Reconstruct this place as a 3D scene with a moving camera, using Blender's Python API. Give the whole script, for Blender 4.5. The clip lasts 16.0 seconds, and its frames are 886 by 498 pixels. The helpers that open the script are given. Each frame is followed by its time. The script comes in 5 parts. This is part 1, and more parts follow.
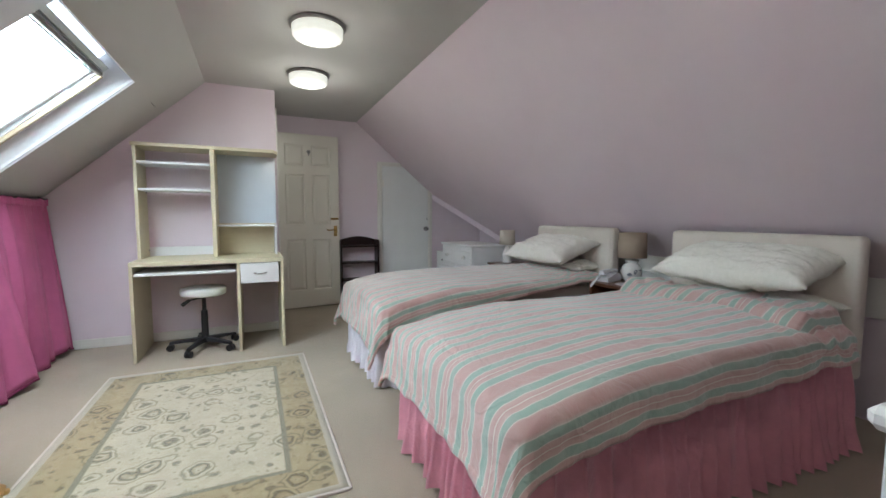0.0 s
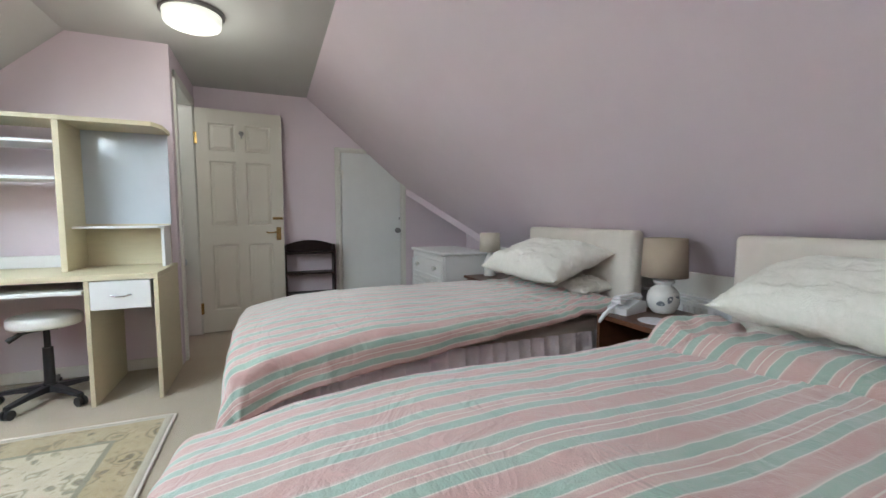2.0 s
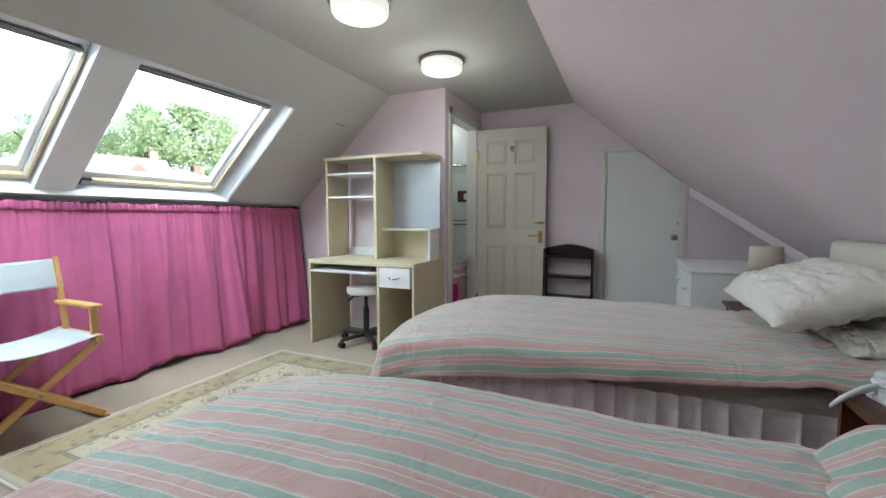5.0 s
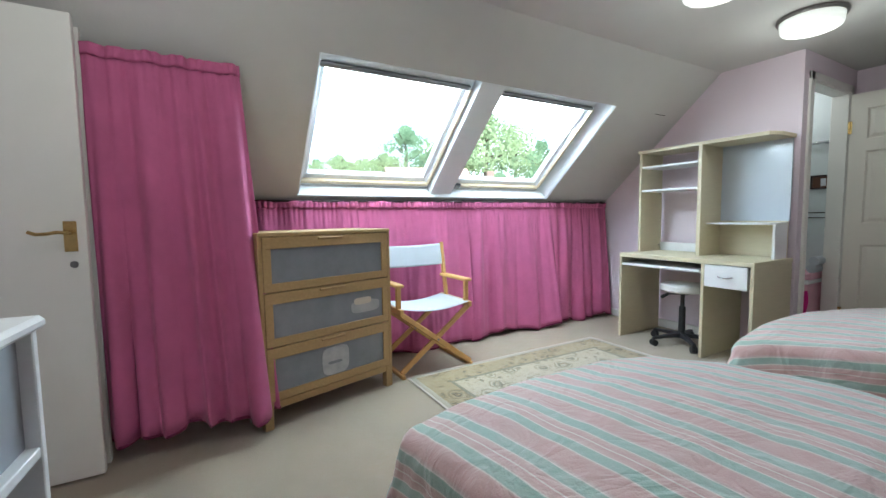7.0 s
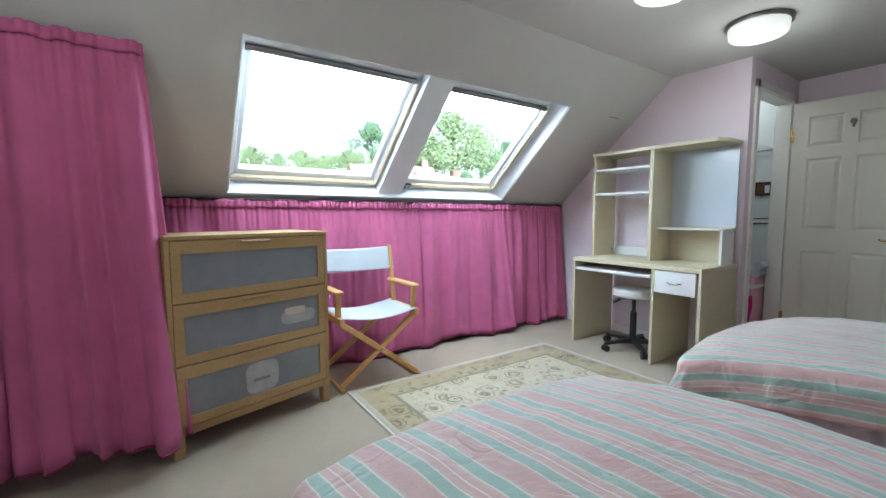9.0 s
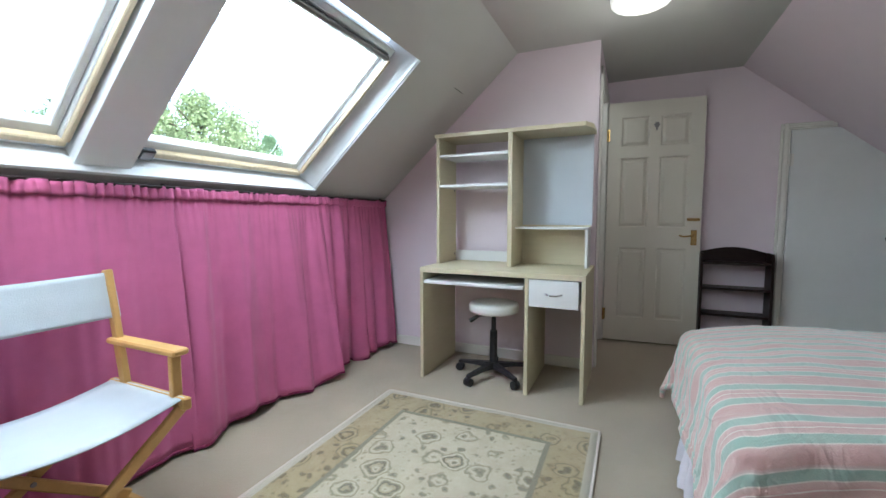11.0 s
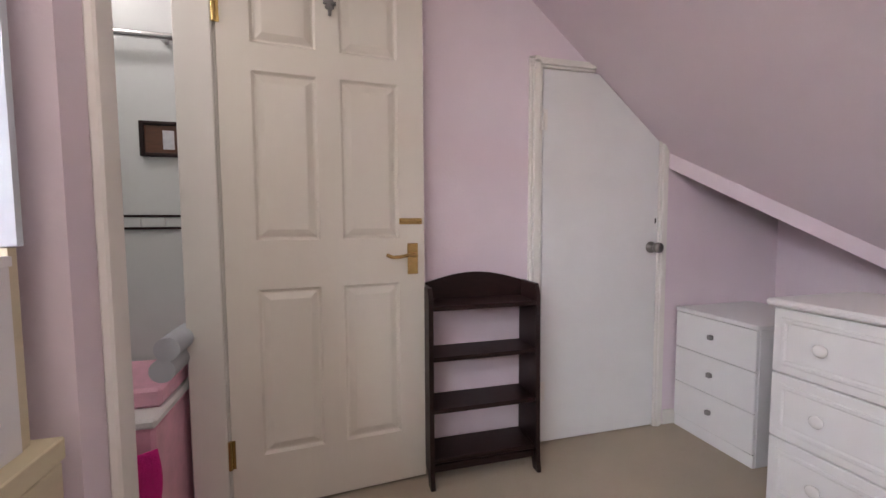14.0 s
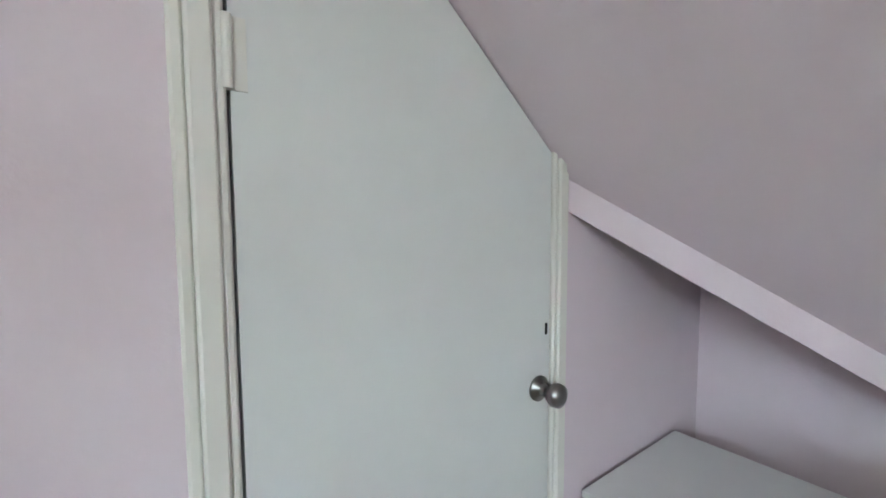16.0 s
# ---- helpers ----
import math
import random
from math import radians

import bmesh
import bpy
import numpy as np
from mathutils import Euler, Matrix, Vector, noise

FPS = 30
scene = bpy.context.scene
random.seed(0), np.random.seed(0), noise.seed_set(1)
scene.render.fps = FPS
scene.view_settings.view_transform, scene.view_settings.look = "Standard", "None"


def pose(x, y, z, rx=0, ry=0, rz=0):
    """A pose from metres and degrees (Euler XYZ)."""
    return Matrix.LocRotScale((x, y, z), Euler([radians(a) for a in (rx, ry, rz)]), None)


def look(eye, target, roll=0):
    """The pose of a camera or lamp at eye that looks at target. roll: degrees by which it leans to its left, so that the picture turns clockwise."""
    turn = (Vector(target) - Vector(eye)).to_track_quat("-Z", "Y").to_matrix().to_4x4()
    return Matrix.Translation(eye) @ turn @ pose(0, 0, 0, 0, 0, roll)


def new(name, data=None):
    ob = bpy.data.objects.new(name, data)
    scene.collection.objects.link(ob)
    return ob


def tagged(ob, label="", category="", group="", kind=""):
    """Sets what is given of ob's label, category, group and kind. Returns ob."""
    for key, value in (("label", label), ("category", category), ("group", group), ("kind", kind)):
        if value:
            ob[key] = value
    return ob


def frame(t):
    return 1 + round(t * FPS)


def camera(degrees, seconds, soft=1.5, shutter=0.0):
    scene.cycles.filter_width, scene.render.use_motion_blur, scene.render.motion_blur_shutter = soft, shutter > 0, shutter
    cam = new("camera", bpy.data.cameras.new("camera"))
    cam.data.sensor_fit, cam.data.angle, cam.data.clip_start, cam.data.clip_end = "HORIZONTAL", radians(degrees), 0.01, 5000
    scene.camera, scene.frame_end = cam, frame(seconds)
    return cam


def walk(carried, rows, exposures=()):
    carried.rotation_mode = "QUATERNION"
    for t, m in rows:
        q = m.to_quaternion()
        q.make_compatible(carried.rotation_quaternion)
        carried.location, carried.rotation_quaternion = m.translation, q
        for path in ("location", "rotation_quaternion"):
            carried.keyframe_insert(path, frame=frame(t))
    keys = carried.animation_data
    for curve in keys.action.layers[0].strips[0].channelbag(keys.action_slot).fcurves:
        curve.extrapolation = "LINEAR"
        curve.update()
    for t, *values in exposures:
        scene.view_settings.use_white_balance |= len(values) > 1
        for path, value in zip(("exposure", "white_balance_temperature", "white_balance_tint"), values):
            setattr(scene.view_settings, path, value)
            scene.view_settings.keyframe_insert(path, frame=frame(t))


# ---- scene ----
cam = camera(94.0, 16.0)
EXPOSURES = [(0, 0.3, 6100, 4), (1.5, 0.52, 6150, 4), (3, 0.66, 6150, 2), (5.5, 0.37, 5900, 1), (7.5, 0.51, 5650, 0), (9, 0.42, 5600, 1), (11.5, 0.2, 5850, 2), (12.5, 0.47, 5800, 6), (13, 0.74, 6000, 13), (13.5, 0.86, 6100, 14), (14, 1.07, 6650, 22), (14.5, 1.1, 6050, 10), (15.5, 1.3, 5900, -1), (16, 1.32, 5900, -1)]
PATH = [
    (0, (0.914, 0.576, 1.067), (1.741, 2.39, 0.91), 0.1),
    (0.5, (1.066, 0.757, 1.043), (1.919, 2.559, 0.889), 0.2),
    (1, (1.256, 0.99, 1.046), (2.13, 2.783, 0.891), 0.1),
    (1.5, (1.463, 1.22, 1.05), (2.313, 3.024, 0.895), 0.1),
    (2, (1.722, 1.363, 1.052), (2.488, 3.204, 0.896), -0.0),
    (2.5, (2.007, 1.44, 1.078), (2.59, 3.346, 0.922), -0.3),
    (3, (2.292, 1.485, 1.111), (2.634, 3.449, 0.954), -0.4),
    (3.2, (2.392, 1.491, 1.116), (2.611, 3.473, 0.961), -0.4),
    (5.3, (2.587, 1.334, 1.085), (1.61, 3.072, 0.934), -0.2),
    (5.5, (2.547, 1.3, 1.088), (1.458, 2.971, 0.936), -0.3),
    (6, (2.478, 1.203, 1.094), (1.133, 2.675, 0.939), -0.5),
    (6.5, (2.452, 1.105, 1.082), (0.88, 2.332, 0.926), -0.6),
    (7, (2.459, 1.025, 1.063), (0.724, 2.008, 0.911), -0.8),
    (7.5, (2.467, 0.973, 1.046), (0.644, 1.782, 0.898), -0.9),
    (8, (2.482, 1.011, 1.047), (0.632, 1.754, 0.897), -0.8),
    (8.5, (2.493, 1.103, 1.07), (0.7, 1.975, 0.913), -0.4),
    (9, (2.385, 1.225, 1.087), (0.736, 2.346, 0.926), -0.0),
    (9.2, (2.288, 1.267, 1.088), (0.713, 2.489, 0.93), 0.1),
    (11.3, (1.224, 1.95, 1.044), (0.517, 3.816, 0.9), 0.2),
    (11.5, (1.166, 2.091, 1.03), (0.534, 3.984, 0.896), 0.4),
    (12, (1.061, 2.448, 1.035), (0.622, 4.395, 0.901), 0.1),
    (12.5, (1.082, 2.835, 1.03), (0.846, 4.817, 0.895), -0.0),
    (13, (1.154, 3.25, 1.035), (1.105, 5.245, 0.9), -0.2),
    (13.5, (1.254, 3.635, 1.019), (1.412, 5.625, 0.892), -0.2),
    (14, (1.488, 4.014, 1.034), (2.008, 5.941, 0.902), -0.3),
    (14.5, (1.739, 4.339, 1.059), (2.593, 6.143, 0.926), -0.2),
    (15, (1.904, 4.626, 1.11), (2.997, 6.295, 0.977), -0.0),
    (15.5, (2.108, 4.896, 1.201), (3.279, 6.51, 1.058), -0.2),
    (16, (2.299, 5.104, 1.272), (3.483, 6.71, 1.13), -0.3),
]
walk(cam, [(t, look(eye, target, roll)) for t, eye, target, roll in PATH], EXPOSURES)

# ---- world and lights ----
world = bpy.data.worlds.new("sky")
scene.world = world
world.use_nodes = True
wn = world.node_tree
sky = wn.nodes.new("ShaderNodeTexSky")
sky.sky_type, sky.sun_disc = "NISHITA", False
sky.sun_elevation, sky.sun_rotation = radians(46), radians(110)
sky.air_density, sky.dust_density = 1.0, 4.0
cloud = wn.nodes.new("ShaderNodeHueSaturation")  # thin overcast: a paler sky
cloud.inputs["Saturation"].default_value, cloud.inputs["Value"].default_value = 0.55, 5.0
wn.links.new(sky.outputs[0], cloud.inputs["Color"])
wn.links.new(cloud.outputs[0], wn.nodes["Background"].inputs[0])
wn.nodes["Background"].inputs[1].default_value = 0.15


def lamp(name, kind, m, energy, color=(1, 1, 1)):
    data = bpy.data.lights.new(name, kind)
    data.energy, data.color = energy, color
    ob = new(name, data)
    ob.matrix_world = m
    return data


sun = lamp("sun", "SUN", look((32, -12, 36), (0, 2, 0)), 1.5, (1, 0.97, 0.93))
sun.angle = radians(12)

# ---- materials ----


def material(name, color, rough=0.6, metal=0.0, vary=0.08, scale=6.0, bump=0.0, bump_scale=120.0, spec=0.5, color2=None, stretch=(1, 1, 1), coat=0.0, sheen=0.0, crease=0.0, crease_scale=7.0):
    """Principled paint or cloth with slow colour variation and a fine relief."""
    m = bpy.data.materials.new(name)
    m.use_nodes = True
    nt = m.node_tree
    p = nt.nodes["Principled BSDF"]
    p.inputs["Roughness"].default_value, p.inputs["Metallic"].default_value = rough, metal
    p.inputs["Specular IOR Level"].default_value = spec
    p.inputs["Coat Weight"].default_value, p.inputs["Sheen Weight"].default_value = coat, sheen
    tc = nt.nodes.new("ShaderNodeTexCoord")
    mp = nt.nodes.new("ShaderNodeMapping")
    mp.inputs["Scale"].default_value = stretch
    nt.links.new(tc.outputs["Object"], mp.inputs[0])
    n1 = nt.nodes.new("ShaderNodeTexNoise")
    n1.inputs["Scale"].default_value, n1.inputs["Detail"].default_value, n1.inputs["Roughness"].default_value = scale, 6, 0.65
    nt.links.new(mp.outputs[0], n1.inputs[0])
    ramp = nt.nodes.new("ShaderNodeValToRGB")
    c2 = color2 or [c * (1 - vary * 2) for c in color]
    ramp.color_ramp.elements[0].position, ramp.color_ramp.elements[1].position = 0.32, 0.68
    ramp.color_ramp.elements[0].color, ramp.color_ramp.elements[1].color = (*c2, 1), (*color, 1)
    nt.links.new(n1.outputs[0], ramp.inputs[0])
    nt.links.new(ramp.outputs[0], p.inputs["Base Color"])
    rr = nt.nodes.new("ShaderNodeMapRange")
    rr.inputs[3].default_value, rr.inputs[4].default_value = max(0, rough - 0.06), min(1, rough + 0.06)
    nt.links.new(n1.outputs[0], rr.inputs[0])
    nt.links.new(rr.outputs[0], p.inputs["Roughness"])
    if bump:
        n2 = nt.nodes.new("ShaderNodeTexNoise")
        n2.inputs["Scale"].default_value, n2.inputs["Detail"].default_value = bump_scale, 3
        nt.links.new(mp.outputs[0], n2.inputs[0])
        b = nt.nodes.new("ShaderNodeBump")
        b.inputs["Strength"].default_value, b.inputs["Distance"].default_value = bump, 0.01
        nt.links.new(n2.outputs[0], b.inputs["Height"])
        nt.links.new(b.outputs[0], p.inputs["Normal"])
        if crease:
            n3 = nt.nodes.new("ShaderNodeTexNoise")
            n3.inputs["Scale"].default_value, n3.inputs["Detail"].default_value, n3.inputs["Distortion"].default_value = crease_scale, 3, 1.2
            nt.links.new(mp.outputs[0], n3.inputs[0])
            ridge = nt.nodes.new("ShaderNodeMath")  # folded noise: sharp creases between soft swells
            ridge.operation, ridge.inputs[1].default_value = "PINGPONG", 0.12
            nt.links.new(n3.outputs[0], ridge.inputs[0])
            b3 = nt.nodes.new("ShaderNodeBump")
            b3.inputs["Strength"].default_value, b3.inputs["Distance"].default_value = crease, 0.06
            nt.links.new(ridge.outputs[0], b3.inputs["Height"])
            nt.links.new(b3.outputs[0], b.inputs["Normal"])
    return m


def striped(name):
    """Duvet cotton: pink, green and cream stripes that run the length of the bed; the stripe coordinate is the cloth's own width."""
    m = material(name, (0.7, 0.6, 0.55), 0.85, bump=0.25, bump_scale=260, sheen=0.45, crease=0.42, crease_scale=7.0)
    nt = m.node_tree
    p = nt.nodes["Principled BSDF"]
    uv = nt.nodes.new("ShaderNodeUVMap")
    uv.uv_map = "cloth"
    sep = nt.nodes.new("ShaderNodeSeparateXYZ")
    nt.links.new(uv.outputs[0], sep.inputs[0])
    wob = nt.nodes.new("ShaderNodeTexNoise")
    wob.inputs["Scale"].default_value = 3
    nt.links.new(uv.outputs[0], wob.inputs[0])
    add = nt.nodes.new("ShaderNodeMath")
    add.operation, add.inputs[1].default_value = "MULTIPLY_ADD", 0.005
    nt.links.new(wob.outputs[0], add.inputs[0])
    nt.links.new(sep.outputs[1], add.inputs[2])
    mul = nt.nodes.new("ShaderNodeMath")
    mul.operation, mul.inputs[1].default_value = "MULTIPLY", 1 / 0.157
    nt.links.new(add.outputs[0], mul.inputs[0])
    fr = nt.nodes.new("ShaderNodeMath")
    fr.operation = "FRACT"
    nt.links.new(mul.outputs[0], fr.inputs[0])
    ramp = nt.nodes.new("ShaderNodeValToRGB")
    cr = ramp.color_ramp
    cr.interpolation = "LINEAR"
    pink, green, cream, pale = (0.555, 0.345, 0.315, 1), (0.32, 0.455, 0.38, 1), (0.71, 0.655, 0.59, 1), (0.6, 0.43, 0.385, 1)
    grey = (0.58, 0.48, 0.44, 1)
    bands = [(0.0, pink), (0.13, pink), (0.16, pale), (0.168, cream), (0.178, cream), (0.188, green), (0.34, green), (0.35, cream), (0.36, cream), (0.37, pale), (0.475, pink), (0.485, cream), (0.497, cream), (0.507, pink), (0.61, pale), (0.62, cream), (0.63, cream), (0.64, green), (0.8, green), (0.81, cream), (0.82, cream), (0.83, grey), (0.88, pink), (1.0, pink)]
    cr.elements[0].position, cr.elements[0].color = bands[0]
    cr.elements[1].position, cr.elements[1].color = bands[-1]
    for pos, c in bands[1:-1]:
        e = cr.elements.new(pos)
        e.color = c
    nt.links.new(fr.outputs[0], ramp.inputs[0])
    # washed-out patches and a fine woven mottle
    worn = nt.nodes.new("ShaderNodeTexNoise")
    worn.inputs["Scale"].default_value, worn.inputs["Detail"].default_value, worn.inputs["Roughness"].default_value = 9, 8, 0.75
    nt.links.new(uv.outputs[0], worn.inputs[0])
    amount = nt.nodes.new("ShaderNodeMapRange")
    amount.inputs[1].default_value, amount.inputs[2].default_value, amount.inputs[4].default_value = 0.42, 0.72, 0.32
    nt.links.new(worn.outputs[0], amount.inputs[0])
    fade = nt.nodes.new("ShaderNodeMix")
    fade.data_type = "RGBA"
    fade.inputs[7].default_value = (0.6, 0.52, 0.46, 1)
    nt.links.new(amount.outputs[0], fade.inputs[0])
    nt.links.new(ramp.outputs[0], fade.inputs[6])
    nt.links.new(fade.outputs[2], p.inputs["Base Color"])
    return m


def rug_material(name):
    m = material(name, (0.5, 0.44, 0.3), 0.95, bump=0.5, bump_scale=350, sheen=0.3)
    nt = m.node_tree
    p = nt.nodes["Principled BSDF"]
    tc = nt.nodes.new("ShaderNodeTexCoord")
    wob = nt.nodes.new("ShaderNodeTexNoise")
    wob.inputs["Scale"].default_value, wob.inputs["Detail"].default_value = 14, 4
    nt.links.new(tc.outputs["Object"], wob.inputs[0])
    mix = nt.nodes.new("ShaderNodeMix")
    mix.data_type, mix.blend_type = "RGBA", "LINEAR_LIGHT"
    mix.inputs[0].default_value = 0.035
    nt.links.new(tc.outputs["Object"], mix.inputs[6])
    nt.links.new(wob.outputs[1], mix.inputs[7])

    def ramped(value, stops):
        r = nt.nodes.new("ShaderNodeValToRGB")
        r.color_ramp.elements[0].position, r.color_ramp.elements[0].color = stops[0][0], (*stops[0][1], 1)
        r.color_ramp.elements[1].position, r.color_ramp.elements[1].color = stops[-1][0], (*stops[-1][1], 1)
        for pos, c in stops[1:-1]:
            r.color_ramp.elements.new(pos).color = (*c, 1)
        nt.links.new(value, r.inputs[0])
        return r.outputs[0]

    def over(a, b, fac):
        x = nt.nodes.new("ShaderNodeMix")
        x.data_type = "RGBA"
        nt.links.new(fac, x.inputs[0])
        nt.links.new(a, x.inputs[6])
        nt.links.new(b, x.inputs[7])
        return x.outputs[2]

    def cells(scale):
        v = nt.nodes.new("ShaderNodeTexVoronoi")
        v.inputs["Scale"].default_value = scale
        v.inputs["Randomness"].default_value = 0.75
        nt.links.new(mix.outputs[2], v.inputs[0])
        return v.outputs[0]
    big, small, tiny = cells(6.5), cells(13), cells(27)
    dark, olive, tan, cream, pale = (0.15, 0.13, 0.08), (0.25, 0.22, 0.135), (0.35, 0.29, 0.18), (0.52, 0.46, 0.335), (0.46, 0.4, 0.28)
    ground = ramped(wob.outputs[0], [(0.35, pale), (0.65, cream)])
    # rosettes: dark eye, cream petals, dark outline, an olive halo of leaves
    flower = ramped(big, [(0.0, dark), (0.07, olive), (0.1, cream), (0.19, tan), (0.22, dark), (0.27, olive), (0.31, cream), (0.36, pale), (0.39, olive), (0.43, tan)])
    leaf = ramped(small, [(0.0, olive), (0.12, dark), (0.2, olive), (0.26, tan)])
    sprig = ramped(tiny, [(0.0, dark), (0.14, olive), (0.24, tan)])
    fmask = ramped(big, [(0.41, (1, 1, 1)), (0.44, (0, 0, 0))])
    lmask = ramped(small, [(0.22, (0.85, 0.85, 0.85)), (0.27, (0, 0, 0))])
    tmask = ramped(tiny, [(0.2, (0.6, 0.6, 0.6)), (0.27, (0, 0, 0))])
    col = over(over(over(ground, sprig, tmask), leaf, lmask), flower, fmask)
    sep = nt.nodes.new("ShaderNodeSeparateXYZ")
    nt.links.new(tc.outputs["Object"], sep.inputs[0])

    def edge(axis, half):
        a = nt.nodes.new("ShaderNodeMath")
        a.operation = "ABSOLUTE"
        nt.links.new(sep.outputs[axis], a.inputs[0])
        s = nt.nodes.new("ShaderNodeMath")
        s.operation, s.inputs[0].default_value = "SUBTRACT", half
        nt.links.new(a.outputs[0], s.inputs[1])
        return s.outputs[0]
    mn = nt.nodes.new("ShaderNodeMath")
    mn.operation = "MINIMUM"
    nt.links.new(edge(0, 0.595), mn.inputs[0])
    nt.links.new(edge(1, 0.865), mn.inputs[1])
    bandm = ramped(mn.outputs[0], [(0.0, (0, 0, 0)), (0.03, (0, 0, 0)), (0.034, (1, 1, 1)), (0.2, (1, 1, 1)), (0.204, (0, 0, 0)), (1.0, (0, 0, 0))])
    linem = ramped(mn.outputs[0], [(0.0, (0, 0, 0)), (0.192, (0, 0, 0)), (0.197, (1, 1, 1)), (0.215, (1, 1, 1)), (0.22, (0, 0, 0)), (1.0, (0, 0, 0))])
    rimm = ramped(mn.outputs[0], [(0.0, (1, 1, 1)), (0.03, (1, 1, 1)), (0.036, (0, 0, 0)), (1.0, (0, 0, 0))])

    def plain(c):
        r = nt.nodes.new("ShaderNodeRGB")
        r.outputs[0].default_value = (*c, 1)
        return r.outputs[0]
    tint = nt.nodes.new("ShaderNodeMix")
    tint.data_type, tint.blend_type = "RGBA", "MULTIPLY"
    nt.links.new(bandm, tint.inputs[0])
    nt.links.new(col, tint.inputs[6])
    tint.inputs[7].default_value = (0.74, 0.66, 0.5, 1)
    col = over(tint.outputs[2], plain((0.2, 0.185, 0.12)), linem)
    col = over(col, plain((0.444, 0.400, 0.311)), rimm)
    nt.links.new(col, p.inputs["Base Color"])
    return m


def glowing(name, color, strength):
    m = bpy.data.materials.new(name)
    m.use_nodes = True
    p = m.node_tree.nodes["Principled BSDF"]
    p.inputs["Base Color"].default_value = (0.9, 0.9, 0.88, 1)
    p.inputs["Roughness"].default_value = 0.3
    p.inputs["Emission Color"].default_value = (*color, 1)
    p.inputs["Emission Strength"].default_value = strength
    return m


def glass_material(name):
    m = bpy.data.materials.new(name)
    m.use_nodes = True
    p = m.node_tree.nodes["Principled BSDF"]
    p.inputs["Base Color"].default_value = (1, 1, 1, 1)
    p.inputs["Roughness"].default_value, p.inputs["Transmission Weight"].default_value, p.inputs["IOR"].default_value = 0.0, 1.0, 1.02
    return m


PINK = material("pink wall paint", (0.74, 0.64, 0.69), 0.75, vary=0.025, scale=1.3, bump=0.08, bump_scale=90)
WHITE_CEIL = material("off-white ceiling paint", (0.55, 0.543, 0.52), 0.8, vary=0.03, scale=1.1, bump=0.08, bump_scale=80)
GLOSS = material("white gloss paint", (0.76, 0.74, 0.69), 0.35, vary=0.02, scale=3, bump=0.008, bump_scale=40)
DOORPAINT = material("cream door paint", (0.72, 0.68, 0.6), 0.42, vary=0.03, scale=3, bump=0.05, bump_scale=60, stretch=(1, 1, 0.2))
CLOSETPAINT = material("white closet door paint", (0.74, 0.75, 0.74), 0.45, vary=0.03, scale=2.5, bump=0.05, bump_scale=50)
CARPET = material("beige carpet", (0.44, 0.36, 0.26), 1.0, vary=0.08, scale=2.2, bump=0.7, bump_scale=420, spec=0.1, sheen=0.3)
ASH = material("pale ash veneer", (0.62, 0.55, 0.38), 0.5, vary=0.035, scale=9, bump=0.03, bump_scale=60, stretch=(1, 1, 8))
OAK = material("honey oak veneer", (0.42, 0.27, 0.11), 0.5, vary=0.1, scale=8, bump=0.04, bump_scale=60, stretch=(8, 1, 8))
BEECH = material("orange beech wood", (0.62, 0.36, 0.12), 0.45, vary=0.1, scale=14, bump=0.03)
DARKWOOD = material("dark mahogany stain", (0.022, 0.009, 0.008), 0.42, vary=0.25, scale=12, bump=0.04, bump_scale=50, stretch=(1, 1, 5), spec=0.3)
BROWNWOOD = material("brown nightstand veneer", (0.12, 0.045, 0.02), 0.35, vary=0.2, scale=10, stretch=(1, 6, 6))
AMBERWOOD = material("amber drawer veneer", (0.4, 0.2, 0.05), 0.4, vary=0.2, scale=10, stretch=(1, 1, 7))
LAMINATE = material("white laminate", (0.78, 0.78, 0.77), 0.4, vary=0.02, scale=4)
GLOSSBOARD = material("glossy white board", (0.56, 0.61, 0.66), 0.09, vary=0.03, scale=2, spec=0.4)
BEHIND = material("pale things behind frosted glass", (0.46, 0.45, 0.46), 0.35, vary=0.12, scale=9, color2=(0.3, 0.3, 0.32))
FROST = material("frosted drawer panel", (0.23, 0.24, 0.265), 0.3, vary=0.12, scale=5)
CURTAIN = material("pink curtain cotton", (0.53, 0.125, 0.275), 0.85, vary=0.08, scale=5, bump=0.25, bump_scale=300, sheen=0.06)
HEM = material("dark magenta hem", (0.2, 0.02, 0.08), 0.9)
CANVAS = material("white canvas", (0.52, 0.56, 0.6), 0.85, vary=0.03, scale=8, bump=0.3, bump_scale=300)
STRIPE = striped("striped duvet cotton")
PINKVAL = material("pink valance cotton", (0.77, 0.35, 0.42), 0.85, vary=0.08, scale=6, bump=0.2, bump_scale=240, sheen=0.2, crease=0.3)
WHITEVAL = material("white valance cotton", (0.82, 0.79, 0.83), 0.85, vary=0.05, scale=6, bump=0.2, bump_scale=240, crease=0.3)
MATTRESS = material("beige mattress ticking", (0.68, 0.61, 0.55), 0.9, vary=0.05, scale=8, bump=0.2, bump_scale=200)
HEADCLOTH = material("cream headboard fabric", (0.74, 0.68, 0.6), 0.9, vary=0.04, scale=7, bump=0.4, bump_scale=300)
PILLOW = material("cream pillow cotton", (0.83, 0.81, 0.74), 0.85, vary=0.06, scale=40, bump=0.2, bump_scale=200, color2=(0.78, 0.76, 0.68), crease=0.3)
PILLOW2 = material("cream sprigged pillow cotton", (0.83, 0.82, 0.74), 0.85, vary=0.1, scale=55, bump=0.2, bump_scale=200, color2=(0.76, 0.755, 0.67), crease=0.3)
RUGMAT = rug_material("patterned rug wool")
